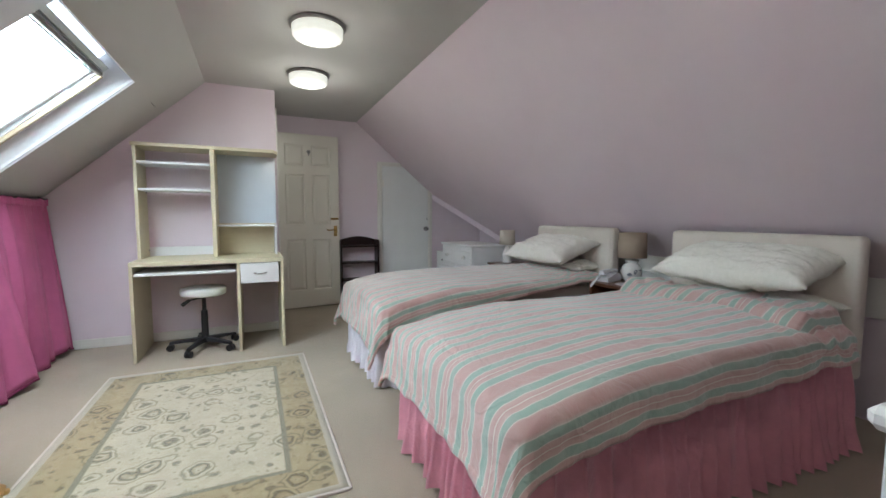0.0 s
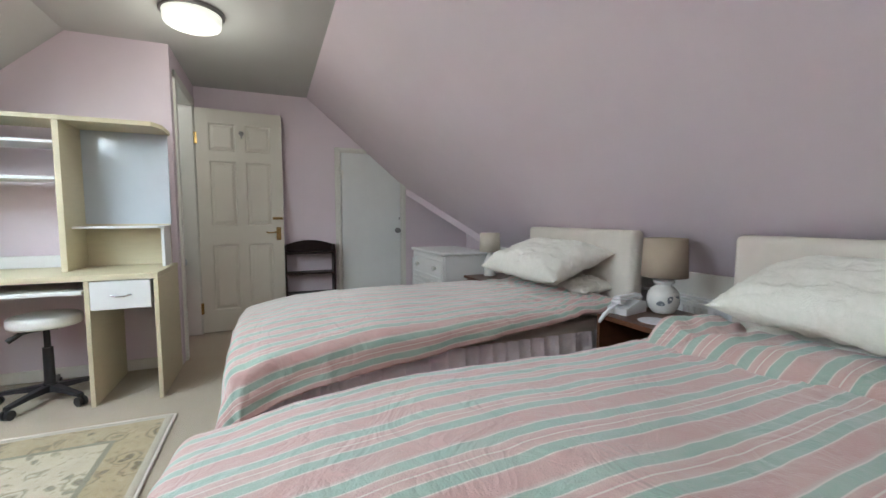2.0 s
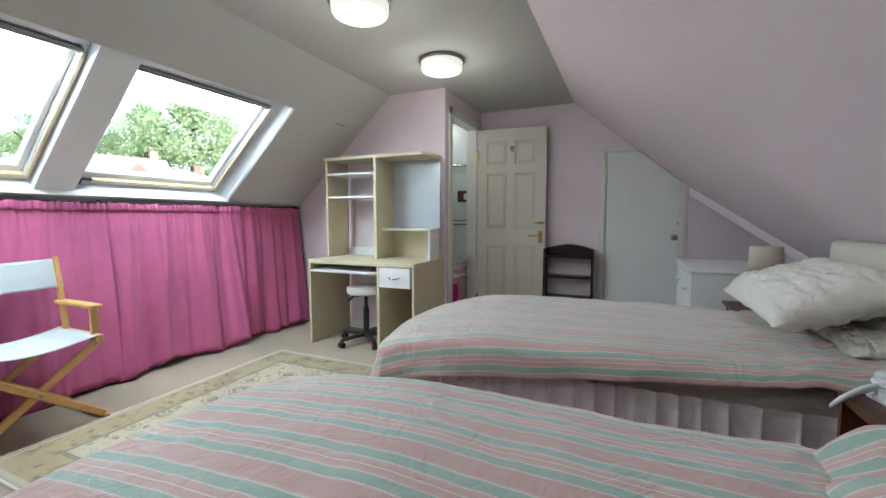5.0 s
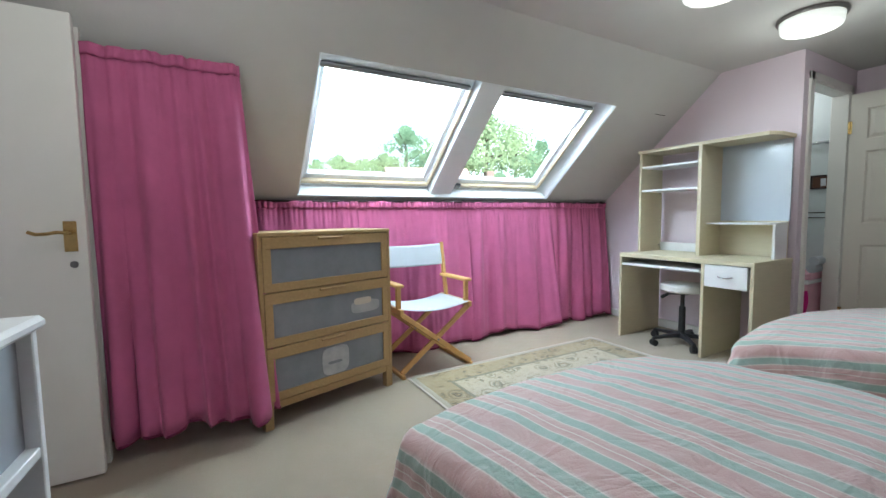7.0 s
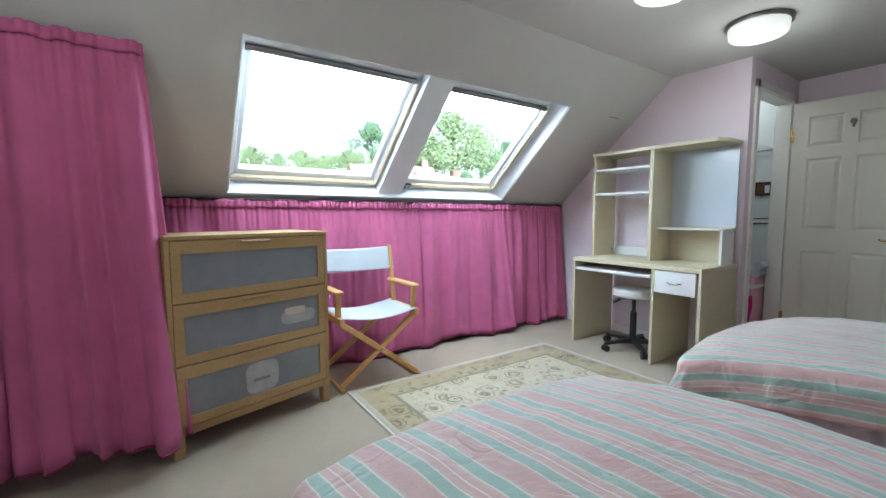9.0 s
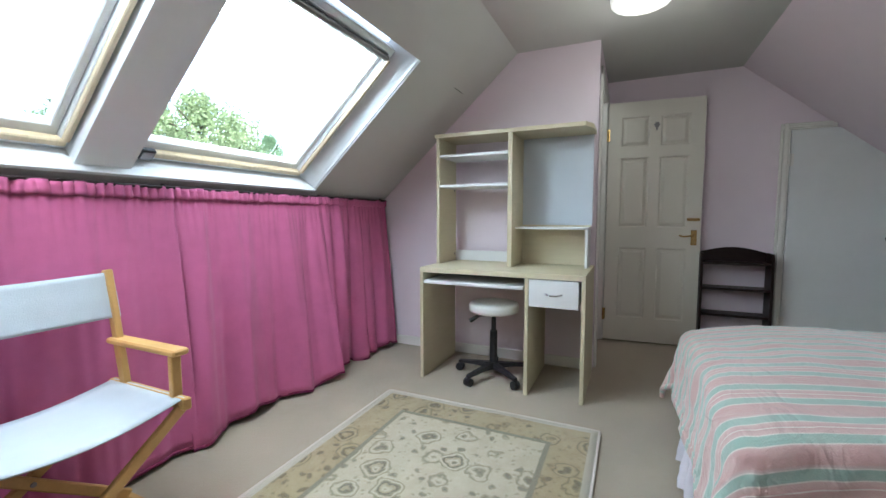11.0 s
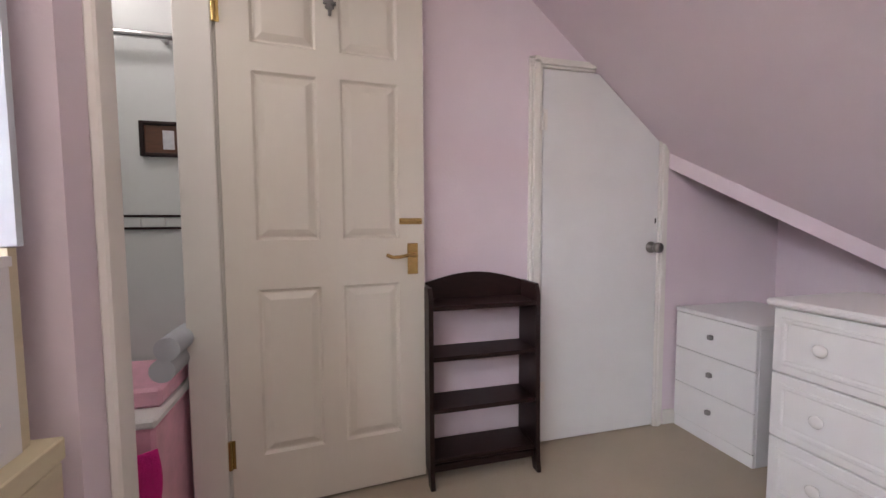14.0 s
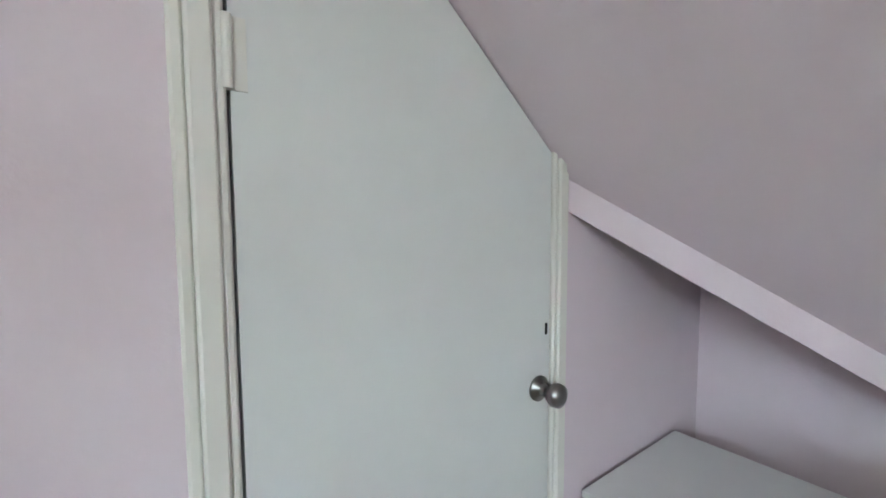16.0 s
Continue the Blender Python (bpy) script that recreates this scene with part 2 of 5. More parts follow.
BLACK = material("black plastic", (0.02, 0.02, 0.022), 0.4, vary=0.1)
VINYL = material("white stool vinyl", (0.8, 0.8, 0.76), 0.35, vary=0.03)
CHROME = material("chrome", (0.6, 0.6, 0.6), 0.15, 1.0)
BRASS = material("brass", (0.7, 0.5, 0.2), 0.25, 1.0, vary=0.15, scale=30)
MIRROR = material("mirror glass", (0.85, 0.86, 0.87), 0.02, 1.0, vary=0.0)
STEEL = material("satin steel", (0.3, 0.29, 0.285), 0.3, 1.0)
SHADE = material("taupe lampshade", (0.42, 0.34, 0.26), 0.9, vary=0.04, bump=0.3, bump_scale=300)
SHADE2 = material("cream lampshade", (0.62, 0.55, 0.46), 0.9, vary=0.04, bump=0.3, bump_scale=300)
CERAMIC = material("white ceramic", (0.8, 0.79, 0.76), 0.15, vary=0.02)
LEAFGREY = material("grey leaf motif", (0.22, 0.24, 0.27), 0.3)
PAPER = material("pale doily", (0.7, 0.72, 0.75), 0.8, vary=0.1, scale=60)
PLASTIC = material("white plastic", (0.75, 0.76, 0.78), 0.35, vary=0.02)
LAMPGLASS = glowing("lit frosted glass", (1.0, 0.95, 0.82), 0.5)
GLASS = glass_material("window glass")
PINE = material("lacquered pine", (0.66, 0.55, 0.38), 0.4, vary=0.08, scale=9, stretch=(1, 8, 1))
WINWHITE = material("white window lining", (0.8, 0.83, 0.86), 0.45, vary=0.02)
TILE = material("pale bathroom wall", (0.62, 0.66, 0.65), 0.35, vary=0.03)
DARK = material("dark gap", (0.02, 0.02, 0.02), 0.9)
MAGENTA = material("magenta towel", (0.7, 0.02, 0.25), 0.95, bump=0.6, bump_scale=150)
ROSE = material("rose bath panel", (0.85, 0.46, 0.57), 0.5, vary=0.1, scale=12)
# white laminate with the unit's inner shade put into its colour
SHADEDWHITE = material("white panel with shade painted in", (0.3, 0.31, 0.33), 0.5, vary=0.03)
def foliage(name, color, color2):
    """Leaf cells: half of the light that falls on a leaf goes through it."""
    m = material(name, color, 0.6, vary=0.3, scale=0.6, color2=color2)
    nt = m.node_tree
    p, out = nt.nodes["Principled BSDF"], nt.nodes["Material Output"]
    tr = nt.nodes.new("ShaderNodeBsdfTranslucent")
    nt.links.new(p.inputs["Base Color"].links[0].from_socket, tr.inputs[0])
    mix = nt.nodes.new("ShaderNodeMixShader")
    mix.inputs[0].default_value = 0.5
    nt.links.new(p.outputs[0], mix.inputs[1])
    nt.links.new(tr.outputs[0], mix.inputs[2])
    nt.links.new(mix.outputs[0], out.inputs[0])
    return m


LEAVES = foliage("spring leaves", (0.36, 0.44, 0.25), (0.27, 0.36, 0.21))
LEAVES2 = foliage("dark leaves", (0.3, 0.42, 0.27), (0.2, 0.32, 0.2))
BARK = material("bark", (0.09, 0.07, 0.05), 0.9, vary=0.2, bump=0.5, bump_scale=20)
LAWN = material("meadow grass", (0.26, 0.26, 0.12), 0.95, vary=0.3, scale=0.15)
ROOFTILE = material("clay roof tiles", (0.3, 0.2, 0.17), 0.9, vary=0.2, scale=1.5)
RENDERWALL = material("pale house wall", (0.6, 0.56, 0.5), 0.9, vary=0.1, scale=1)
HOUSEGLASS = material("house window", (0.06, 0.07, 0.08), 0.1)

# ---- mesh helpers ----


def box(bm, x0, x1, y0, y1, z0, z1, bevel=0.0, m=None, seg=1):
    made = bmesh.ops.create_cube(bm, size=1, matrix=Matrix.Translation(((x0 + x1) / 2, (y0 + y1) / 2, (z0 + z1) / 2)) @ Matrix.Diagonal((x1 - x0, y1 - y0, z1 - z0, 1)))
    vs = made["verts"]
    if bevel:
        es = list({e for v in vs for e in v.link_edges})
        out = bmesh.ops.bevel(bm, geom=es, offset=bevel, segments=seg, affect="EDGES", profile=0.6)
        vs = list({v for f in out["faces"] for v in f.verts} | {v for v in vs if v.is_valid})
    if m is not None:
        bmesh.ops.transform(bm, matrix=m, verts=vs)
    return bm


def boxes(*dims, bevel=0.0, m=None):
    bm = bmesh.new()
    for d in dims:
        box(bm, *d, bevel=bevel, m=m)
    return bm


def rod(bm, a, b, r, r2=None, seg=12):
    a, b = Vector(a), Vector(b)
    m = Matrix.Translation((a + b) / 2) @ (b - a).to_track_quat("Z", "Y").to_matrix().to_4x4()
    bmesh.ops.create_cone(bm, cap_ends=True, segments=seg, radius1=r, radius2=r if r2 is None else r2, depth=(b - a).length, matrix=m)
    return bm


def beam(bm, a, b, w, h, bevel=0.004):
    """A square bar from a to b, w across and h high."""
    a, b = Vector(a), Vector(b)
    n = (b - a).length
    m = Matrix.Translation(a) @ (b - a).to_track_quat("X", "Z").to_matrix().to_4x4()
    return box(bm, 0, n, -w / 2, w / 2, -h / 2, h / 2, bevel, m)


def lathe(bm, profile, m=Matrix(), seg=32):
    """A turned body: profile rows of (radius, height)."""
    rings = []
    for r, z in profile:
        rings.append([bm.verts.new(m @ Vector((r * math.cos(k * math.tau / seg), r * math.sin(k * math.tau / seg), z))) for k in range(seg)])
    for a, b in zip(rings, rings[1:]):
        for k in range(seg):
            bm.faces.new((a[k], a[(k + 1) % seg], b[(k + 1) % seg], b[k]))
    bm.faces.new(rings[0][::-1])
    bm.faces.new(rings[-1])
    return bm


def prism(pts, lo, hi, axis="y"):
    """An outline pushed from lo to hi along an axis; for y the outline is (x, z), for z it is (x, y), for x it is (y, z)."""
    bm = bmesh.new()

    def at(p, d):
        return {"y": (p[0], d, p[1]), "z": (p[0], p[1], d), "x": (d, p[0], p[1])}[axis]
    a = [bm.verts.new(at(p, lo)) for p in pts]
    b = [bm.verts.new(at(p, hi)) for p in pts]
    bm.faces.new(a)
    bm.faces.new(b[::-1])
    for k in range(len(pts)):
        j = (k + 1) % len(pts)
        bm.faces.new((a[k], b[k], b[j], a[j]))
    bmesh.ops.recalc_face_normals(bm, faces=bm.faces)
    return bm


def sheet(bm, nu, nv, fn, uvs=None, thick=0.0):
    """A grid of nu by nv cells placed by fn(u, v) with u and v from 0 to 1; uvs(u, v) gives the cloth coordinate."""
    lay = bm.loops.layers.uv.new("cloth") if uvs else None
    rows = [[bm.verts.new(fn(i / nu, j / nv)) for j in range(nv + 1)] for i in range(nu + 1)]
    for i in range(nu):
        for j in range(nv):
            f = bm.faces.new((rows[i][j], rows[i + 1][j], rows[i + 1][j + 1], rows[i][j + 1]))
            if lay:
                for lp, (a, b) in zip(f.loops, ((i, j), (i + 1, j), (i + 1, j + 1), (i, j + 1))):
                    lp[lay].uv = uvs(a / nu, b / nv)
    return bm


def finish(name, bm, mat, smooth=None):
    me = bpy.data.meshes.new(name)
    if smooth is not None:
        for f in bm.faces:
            f.smooth = True
        for e in bm.edges:
            if len(e.link_faces) == 2 and e.calc_face_angle(0) > radians(smooth):
                e.smooth = False
    bm.to_mesh(me)
    bm.free()
    me.materials.append(mat)
    return new(name, me)


def part(name, bm, mat, parent, label="", smooth=None, thick=0.0):
    ob = finish(name, bm, mat, smooth)
    ob.parent = parent
    if label:
        ob["label"] = label
    if thick:
        mod = ob.modifiers.new("thickness", "SOLIDIFY")
        mod.thickness = thick
    return ob


def thing(name, label, category, m=Matrix(), group=""):
    ob = new(name)
    ob.matrix_basis = m
    ob.empty_display_size = 0.05
    return tagged(ob, label, category, group)


def structure(name, bm, mat, label, category, smooth=None):
    return tagged(finish(name, bm, mat, smooth), label, category, kind="structure")

# ---- structure ----
CEIL, XL, XR = 2.21, 0.568, 2.08
KL, KR = -0.62, 3.82
YN, YF, YD, XP = -0.2, 5.7, 4.735, 1.118


def zl(x):
    return 1.921 + 0.898 * (x - 0.246)


def zr(x):
    return CEIL - 0.84 * (x - XR)


structure("floor", boxes((KL - 0.1, KR + 0.1, YN - 0.1, YF + 0.1, -0.12, 0)), CARPET, "beige fitted carpet with soft short pile", "carpet")
structure("ceiling", boxes((XL - 0.05, XR + 0.05, YN, YF, CEIL, CEIL + 0.1)), WHITE_CEIL, "flat off-white painted attic ceiling", "ceiling")
structure("wall_north", prism([(KL, 0), (2.365, 0), (2.365, 1.735), (2.645, 1.735), (XR, CEIL), (XL, CEIL), (KL, zl(KL))], YF, YF + 0.1), PINK, "pale pink painted gable wall", "wall")
structure("wall_north_corner", prism([(3.055, 0), (KR, 0), (KR, 1.3), (3.055, 1.86)], YF, YF + 0.1), PINK, "pale pink painted wall of the low alcove", "wall")
structure("wall_south", prism([(KL, 0), (KR, 0), (KR, zr(KR)), (XR, CEIL), (XL, CEIL), (KL, zl(KL))], YN - 0.1, YN), PINK, "pale pink painted gable wall behind the entrance", "wall")
structure("wall_west", boxes((KL - 0.1, KL, YN, YF, 0, zl(KL) + 0.08)), PINK, "low pink knee wall behind the long curtain", "wall")
structure("wall_east", boxes((KR, KR + 0.1, YN, YF, 0, zr(KR) + 0.5)), PINK, "low pink knee wall under the slope", "wall")
# sloped ceilings
right = prism([(XR, YN), (KR, YN), (KR, 4.95), (3.1, YF), (3.1, YF + 0.16), (XR, YF + 0.16)], 0, 0.075, "z")
for v in right.verts:
    v.co.z += zr(v.co.x)
structure("slope_east", right, PINK, "pale pink painted sloping attic ceiling", "ceiling")
for wall_name, plan, z0, z1, text in (("slope_alcove", [(3.0, 4.7), (KR + 0.1, 4.7), (KR + 0.1, YF + 0.1), (3.0, YF + 0.1)], 0.42, 0.48, "set-back pink sloping ceiling over the alcove"),
                                      ("wall_alcove_south", [(2.95, 4.64), (KR + 0.1, 4.64), (KR + 0.1, 4.698), (2.95, 4.698)], 0.077, 0.5, "pink upstand that closes the alcove above the slope"),
                                      ("wall_alcove_west", [(2.95, 4.7), (2.998, 4.7), (2.998, YF + 0.1), (2.95, YF + 0.1)], 0.077, 0.5, "pink upstand that closes the alcove above the slope")):
    shell = prism(plan, z0, z1, "z")
    for v in shell.verts:
        v.co.z += zr(v.co.x)
    structure(wall_name, shell, PINK, text, "ceiling" if "slope" in wall_name else "wall")
DS, DN = Vector((0.744, 0, 0.668)), Vector((-0.668, 0, 0.744))
MS = Matrix(((DS.x, 0, DN.x, -0.528), (0, 1, 0, 0), (DS.z, 0, DN.z, 1.228), (0, 0, 0, 1)))
S0, S1, ST = -0.127, 1.47, 1.037
WY0, WM0, WM1, WY1 = 1.568, 2.61, 2.805, 3.868
structure("slope_west", boxes((S0, S1, YN, WY0, 0, 0.18), (S0, S1, WY1, YF, 0, 0.18), (S0, 0, WY0, WY1, 0, 0.18), (ST, S1, WY0, WY1, 0, 0.18), m=MS), WHITE_CEIL, "off-white painted sloping attic ceiling with roof windows", "ceiling")

structure("slope_mark", boxes((1.026, 1.03, 4.37, 4.51, -0.0015, 0.001), m=MS), DARK, "thin dark crack in the plaster slope", "crack")
# inner partitions: desk wall and bathroom wall with its doorway
structure("wall_desk", prism([(KL, 0), (XP, 0), (XP, CEIL), (XL, CEIL), (KL, zl(KL))], YD, YD + 0.06), PINK, "pale pink painted wall behind the desk", "wall")
structure("wall_doorway", boxes((XP - 0.09, XP, YD + 0.06, 4.87, 0, CEIL), (XP - 0.09, XP, 5.54, YF, 0, CEIL), (XP - 0.09, XP, 4.87, 5.54, 2.01, CEIL)), PINK, "pink partition with the bathroom doorway", "wall")
structure("wall_entrance", prism([(YN, 0), (0.6, 0), (0.6, 1.86), (YN, 1.86)], 0.16, 0.2, "x"), GLOSS, "white partition behind the entrance door", "wall")
# door lining and casings
structure("trim_doorway", boxes((XP - 0.1, XP + 0.012, 4.85, 4.882, 0, 2.01), (XP - 0.1, XP + 0.012, 5.528, 5.56, 0, 2.01), (XP - 0.1, XP + 0.012, 4.85, 5.56, 2.0, 2.03),
                                (XP + 0.0005, XP + 0.018, 4.805, 4.865, 0, 2.07), (XP + 0.0005, XP + 0.018, 5.545, 5.6, 0, 2.07), (XP + 0.0005, XP + 0.018, 4.805, 5.6, 2.012, 2.07), bevel=0.004), GLOSS, "white painted bathroom door lining and architrave", "trim")
structure("baseboard_desk", boxes((KL, XP, YD - 0.014, YD - 0.0005, 0, 0.075), bevel=0.004), GLOSS, "white painted skirting board", "baseboard")
structure("baseboard_north", boxes((1.2, 2.34, YF - 0.014, YF - 0.0005, 0, 0.075), (3.09, KR, YF - 0.014, YF - 0.0005, 0, 0.075), bevel=0.004), GLOSS, "white painted skirting board", "baseboard")

structure("wall_closet", boxes((2.2, KR + 0.1, YF + 0.1, YF + 0.16, 0, 2.25)), PINK, "plain back wall of the closet", "wall")
# closet door with its clipped corner
cas = bmesh.new()
for x0, x1, z1, t in ((2.335, 2.352, 1.75, 0.012), (2.352, 2.382, 1.75, 0.024), (2.382, 2.395, 1.72, 0.018)):
    box(cas, x0, x1, YF - t, YF + 0.06, 0, z1, 0.004)
for x0, x1, t in ((3.025, 3.038, 0.018), (3.038, 3.062, 0.024), (3.062, 3.082, 0.014)):
    box(cas, x0, x1, YF - t, YF + 0.06, 0, zr(x1) + 0.02, 0.004)
for z0, z1, t in ((1.703, 1.716, 0.018), (1.716, 1.735, 0.024), (1.735, 1.75, 0.012)):
    box(cas, 2.335, 2.66, YF - t, YF + 0.06, z0, z1, 0.004)
structure("trim_closet", cas, GLOSS, "white moulded casing round the closet door", "trim", 40)
closet = thing("closet_door", "white flush closet door clipped to the roof slope", "door", pose(2.4, YF, 0))
part("door_leaf", prism([(0, 0.012), (0.62, 0.012), (0.62, 1.413), (0.278, 1.7), (0, 1.7)], -0.012, 0.028), CLOSETPAINT, closet)
knob = part("door_knob", lathe(bmesh.new(), [(0.028, 0), (0.028, 0.006), (0.014, 0.01), (0.011, 0.03), (0.02, 0.036), (0.026, 0.048), (0.024, 0.06), (0.012, 0.066)], pose(0.585, -0.012, 0.905, 90), 24), STEEL, closet, "satin steel round knob", 40)
for z in (1.48, 0.25):
    h = bmesh.new()
    rod(h, (-0.003, -0.016, z - 0.045), (-0.003, -0.016, z + 0.045), 0.007)
    box(h, -0.02, 0.02, -0.0145, -0.012, z - 0.045, z + 0.045)
    part("hinge", h, GLOSS, closet, "painted-over hinge", 40)
part("latch_hole", boxes((0.605, 0.612, -0.0135, -0.011, 1.02, 1.045)), DARK, closet)


def panel_door(width, height, thick, mat, panels):
    """A moulded door leaf: stiles and rails with sunk fields and raised middles, made of one plate with stepped insets."""
    bm = boxes((0, width, 0.0098, thick - 0.0098, 0, height))
    xs = sorted({0, width, *[a for p in panels for a in p[:2]]})
    zs = sorted({0, height, *[a for p in panels for a in p[2:]]})
    for y0, y1 in ((0, 0.01), (thick - 0.01, thick)):
        for i in range(len(xs) - 1):
            for j in range(len(zs) - 1):
                cx, cz = (xs[i] + xs[i + 1]) / 2, (zs[j] + zs[j + 1]) / 2
                if not any(p[0] < cx < p[1] and p[2] < cz < p[3] for p in panels):
                    box(bm, xs[i], xs[i + 1], y0, y1, zs[j], zs[j + 1])
    bmesh.ops.remove_doubles(bm, verts=bm.verts, dist=0.0001)
    return bm


def raised_field(x0, x1, z0, z1):
    """A pillow-shaped raised panel: sloping margins up to a flat middle, on the face towards -y."""
    bm = bmesh.new()
    rings = []
    for d, y in ((0, 0.0), (0.009, 0.0092), (0.015, 0.0094), (0.036, 0.001), (0.039, 0.0004)):
        rings.append([bm.verts.new(p) for p in ((x0 + d, y, z0 + d), (x1 - d, y, z0 + d), (x1 - d, y, z1 - d), (x0 + d, y, z1 - d))])
    for a, b in zip(rings, rings[1:]):
        for k in range(4):
            bm.faces.new((a[k], a[(k + 1) % 4], b[(k + 1) % 4], b[k]))
    bm.faces.new(rings[-1])
    return bm


def lever(parent, x, z, flip=1, mat=None, y=-0.001):
    """A lever handle on a square-cornered back plate, with four screws."""
    h = part("door_handle", boxes((x - 0.021, x + 0.021, y - 0.004, y, z - 0.075, z + 0.045), bevel=0.002), mat, parent, "brass lever handle on plate")
    lv = bmesh.new()
    rod(lv, (x, y - 0.004, z), (x, y - 0.05, z), 0.009, 0.008)
    pts = [(0, -0.048, 0), (-0.03, -0.05, 0.003), (-0.06, -0.05, -0.003), (-0.09, -0.05, -0.004), (-0.112, -0.048, 0.006)]
    for a, b in zip(pts, pts[1:]):
        rod(lv, (x + flip * a[0], y + a[1], z + a[2]), (x + flip * b[0], y + b[1], z + b[2]), 0.007, 0.0065)
    part("lever", lv, mat, h, "", 40)
    for dx in (-0.014, 0.014):
        for dz in (-0.067, 0.037):
            s = bmesh.new()
            rod(s, (x + dx, y - 0.003, z + dz), (x + dx, y - 0.0055, z + dz), 0.004)
            part("screw", s, BRASS, h)
    return h


DW, DH = 0.7, 1.98
PAN = [(0.1, 0.31, 1.62, 1.86), (0.39, 0.6, 1.62, 1.86), (0.1, 0.31, 0.96, 1.53), (0.39, 0.6, 0.96, 1.53), (0.1, 0.31, 0.2, 0.79), (0.39, 0.6, 0.2, 0.79)]
bdoor = thing("bathroom_door", "cream six-panel bathroom door standing open", "door", pose(1.14, 5.535, 0.012, 0, 0, 4.6))
part("door_leaf", panel_door(DW, DH, 0.04, DOORPAINT, PAN), DOORPAINT, bdoor)
for p in PAN:
    part("door_panel", raised_field(*p), DOORPAINT, bdoor)
lever(bdoor, 0.652, 0.895, 1, BRASS)
lk = bmesh.new()
box(lk, 0.6, 0.69, -0.006, -0.0005, 1.013, 1.036, 0.002)
rod(lk, (0.605, -0.009, 1.025), (0.685, -0.009, 1.025), 0.005)
part("bolt", lk, BRASS, bdoor, "brass sliding bolt", 40)
for z in (0.22, 1.72):
    h = bmesh.new()
    rod(h, (-0.004, -0.005, z - 0.05), (-0.004, -0.005, z + 0.05), 0.007)
    box(h, 0, 0.012, -0.002, -0.0004, z - 0.05, z + 0.05)
    part("hinge", h, BRASS, bdoor, "brass hinge", 40)
hk = bmesh.new()
for a in range(6):
    rod(hk, (0.36, -0.004, 1.785), (0.36 + 0.022 * math.cos(a * 1.047), -0.006, 1.785 + 0.022 * math.sin(a * 1.047)), 0.009, 0.006, 8)
rod(hk, (0.36, -0.004, 1.78), (0.36, -0.004, 1.745), 0.006)
rod(hk, (0.36, -0.004, 1.745), (0.36, -0.035, 1.75), 0.005)
part("coat_hook", hk, STEEL, bdoor, "grey flower-shaped coat hook", 40)

edoor = thing("entrance_door", "white flush entrance door folded back beside the curtain", "door", pose(0.27, -0.16, 0.012))
part("door_leaf", boxes((0.0, 0.04, 0, 0.76, 0, 1.86), bevel=0.003), GLOSS, edoor)
eh = lever(edoor, 0, 0, 1, BRASS)
eh.matrix_basis = pose(0.04, 0.71, 1.012, 0, 0, 90)
kh = bmesh.new()
rod(kh, (0.04, 0.715, 0.885), (0.044, 0.715, 0.885), 0.014)
box(kh, 0.0441, 0.0455, 0.7115, 0.7185, 0.872, 0.892)
part("keyhole", kh, STEEL, edoor, "grey keyhole cover", 40)

# ---- roof windows ----
splay = prism([(WY1 - 0.085, 0.176), (WY1 - 0.001, 0.176), (WY1 - 0.001, -0.003)], 0.012, ST, "x")
bmesh.ops.transform(splay, matrix=MS, verts=splay.verts)
structure("window_splay", splay, WINWHITE, "white splayed reveal beside the roof window", "window lining")
structure("window_lining", boxes((-0.012, -0.0005, WY0, WY1, 0.004, 0.176), (ST + 0.0005, ST + 0.012, WY0, WY1, 0.004, 0.176), (0, ST, WY0 + 0.0005, WY0 + 0.012, 0.004, 0.176), (0, ST, WY1 - 0.012, WY1 - 0.0005, 0.004, 0.176),
                                 (0, ST, WM0, WM1, 0.03, 0.176), (-0.005, 0.012, WY0, WY1, -0.006, 0.16), m=MS, bevel=0.002), WINWHITE, "white painted reveals and post round the roof windows", "window lining")
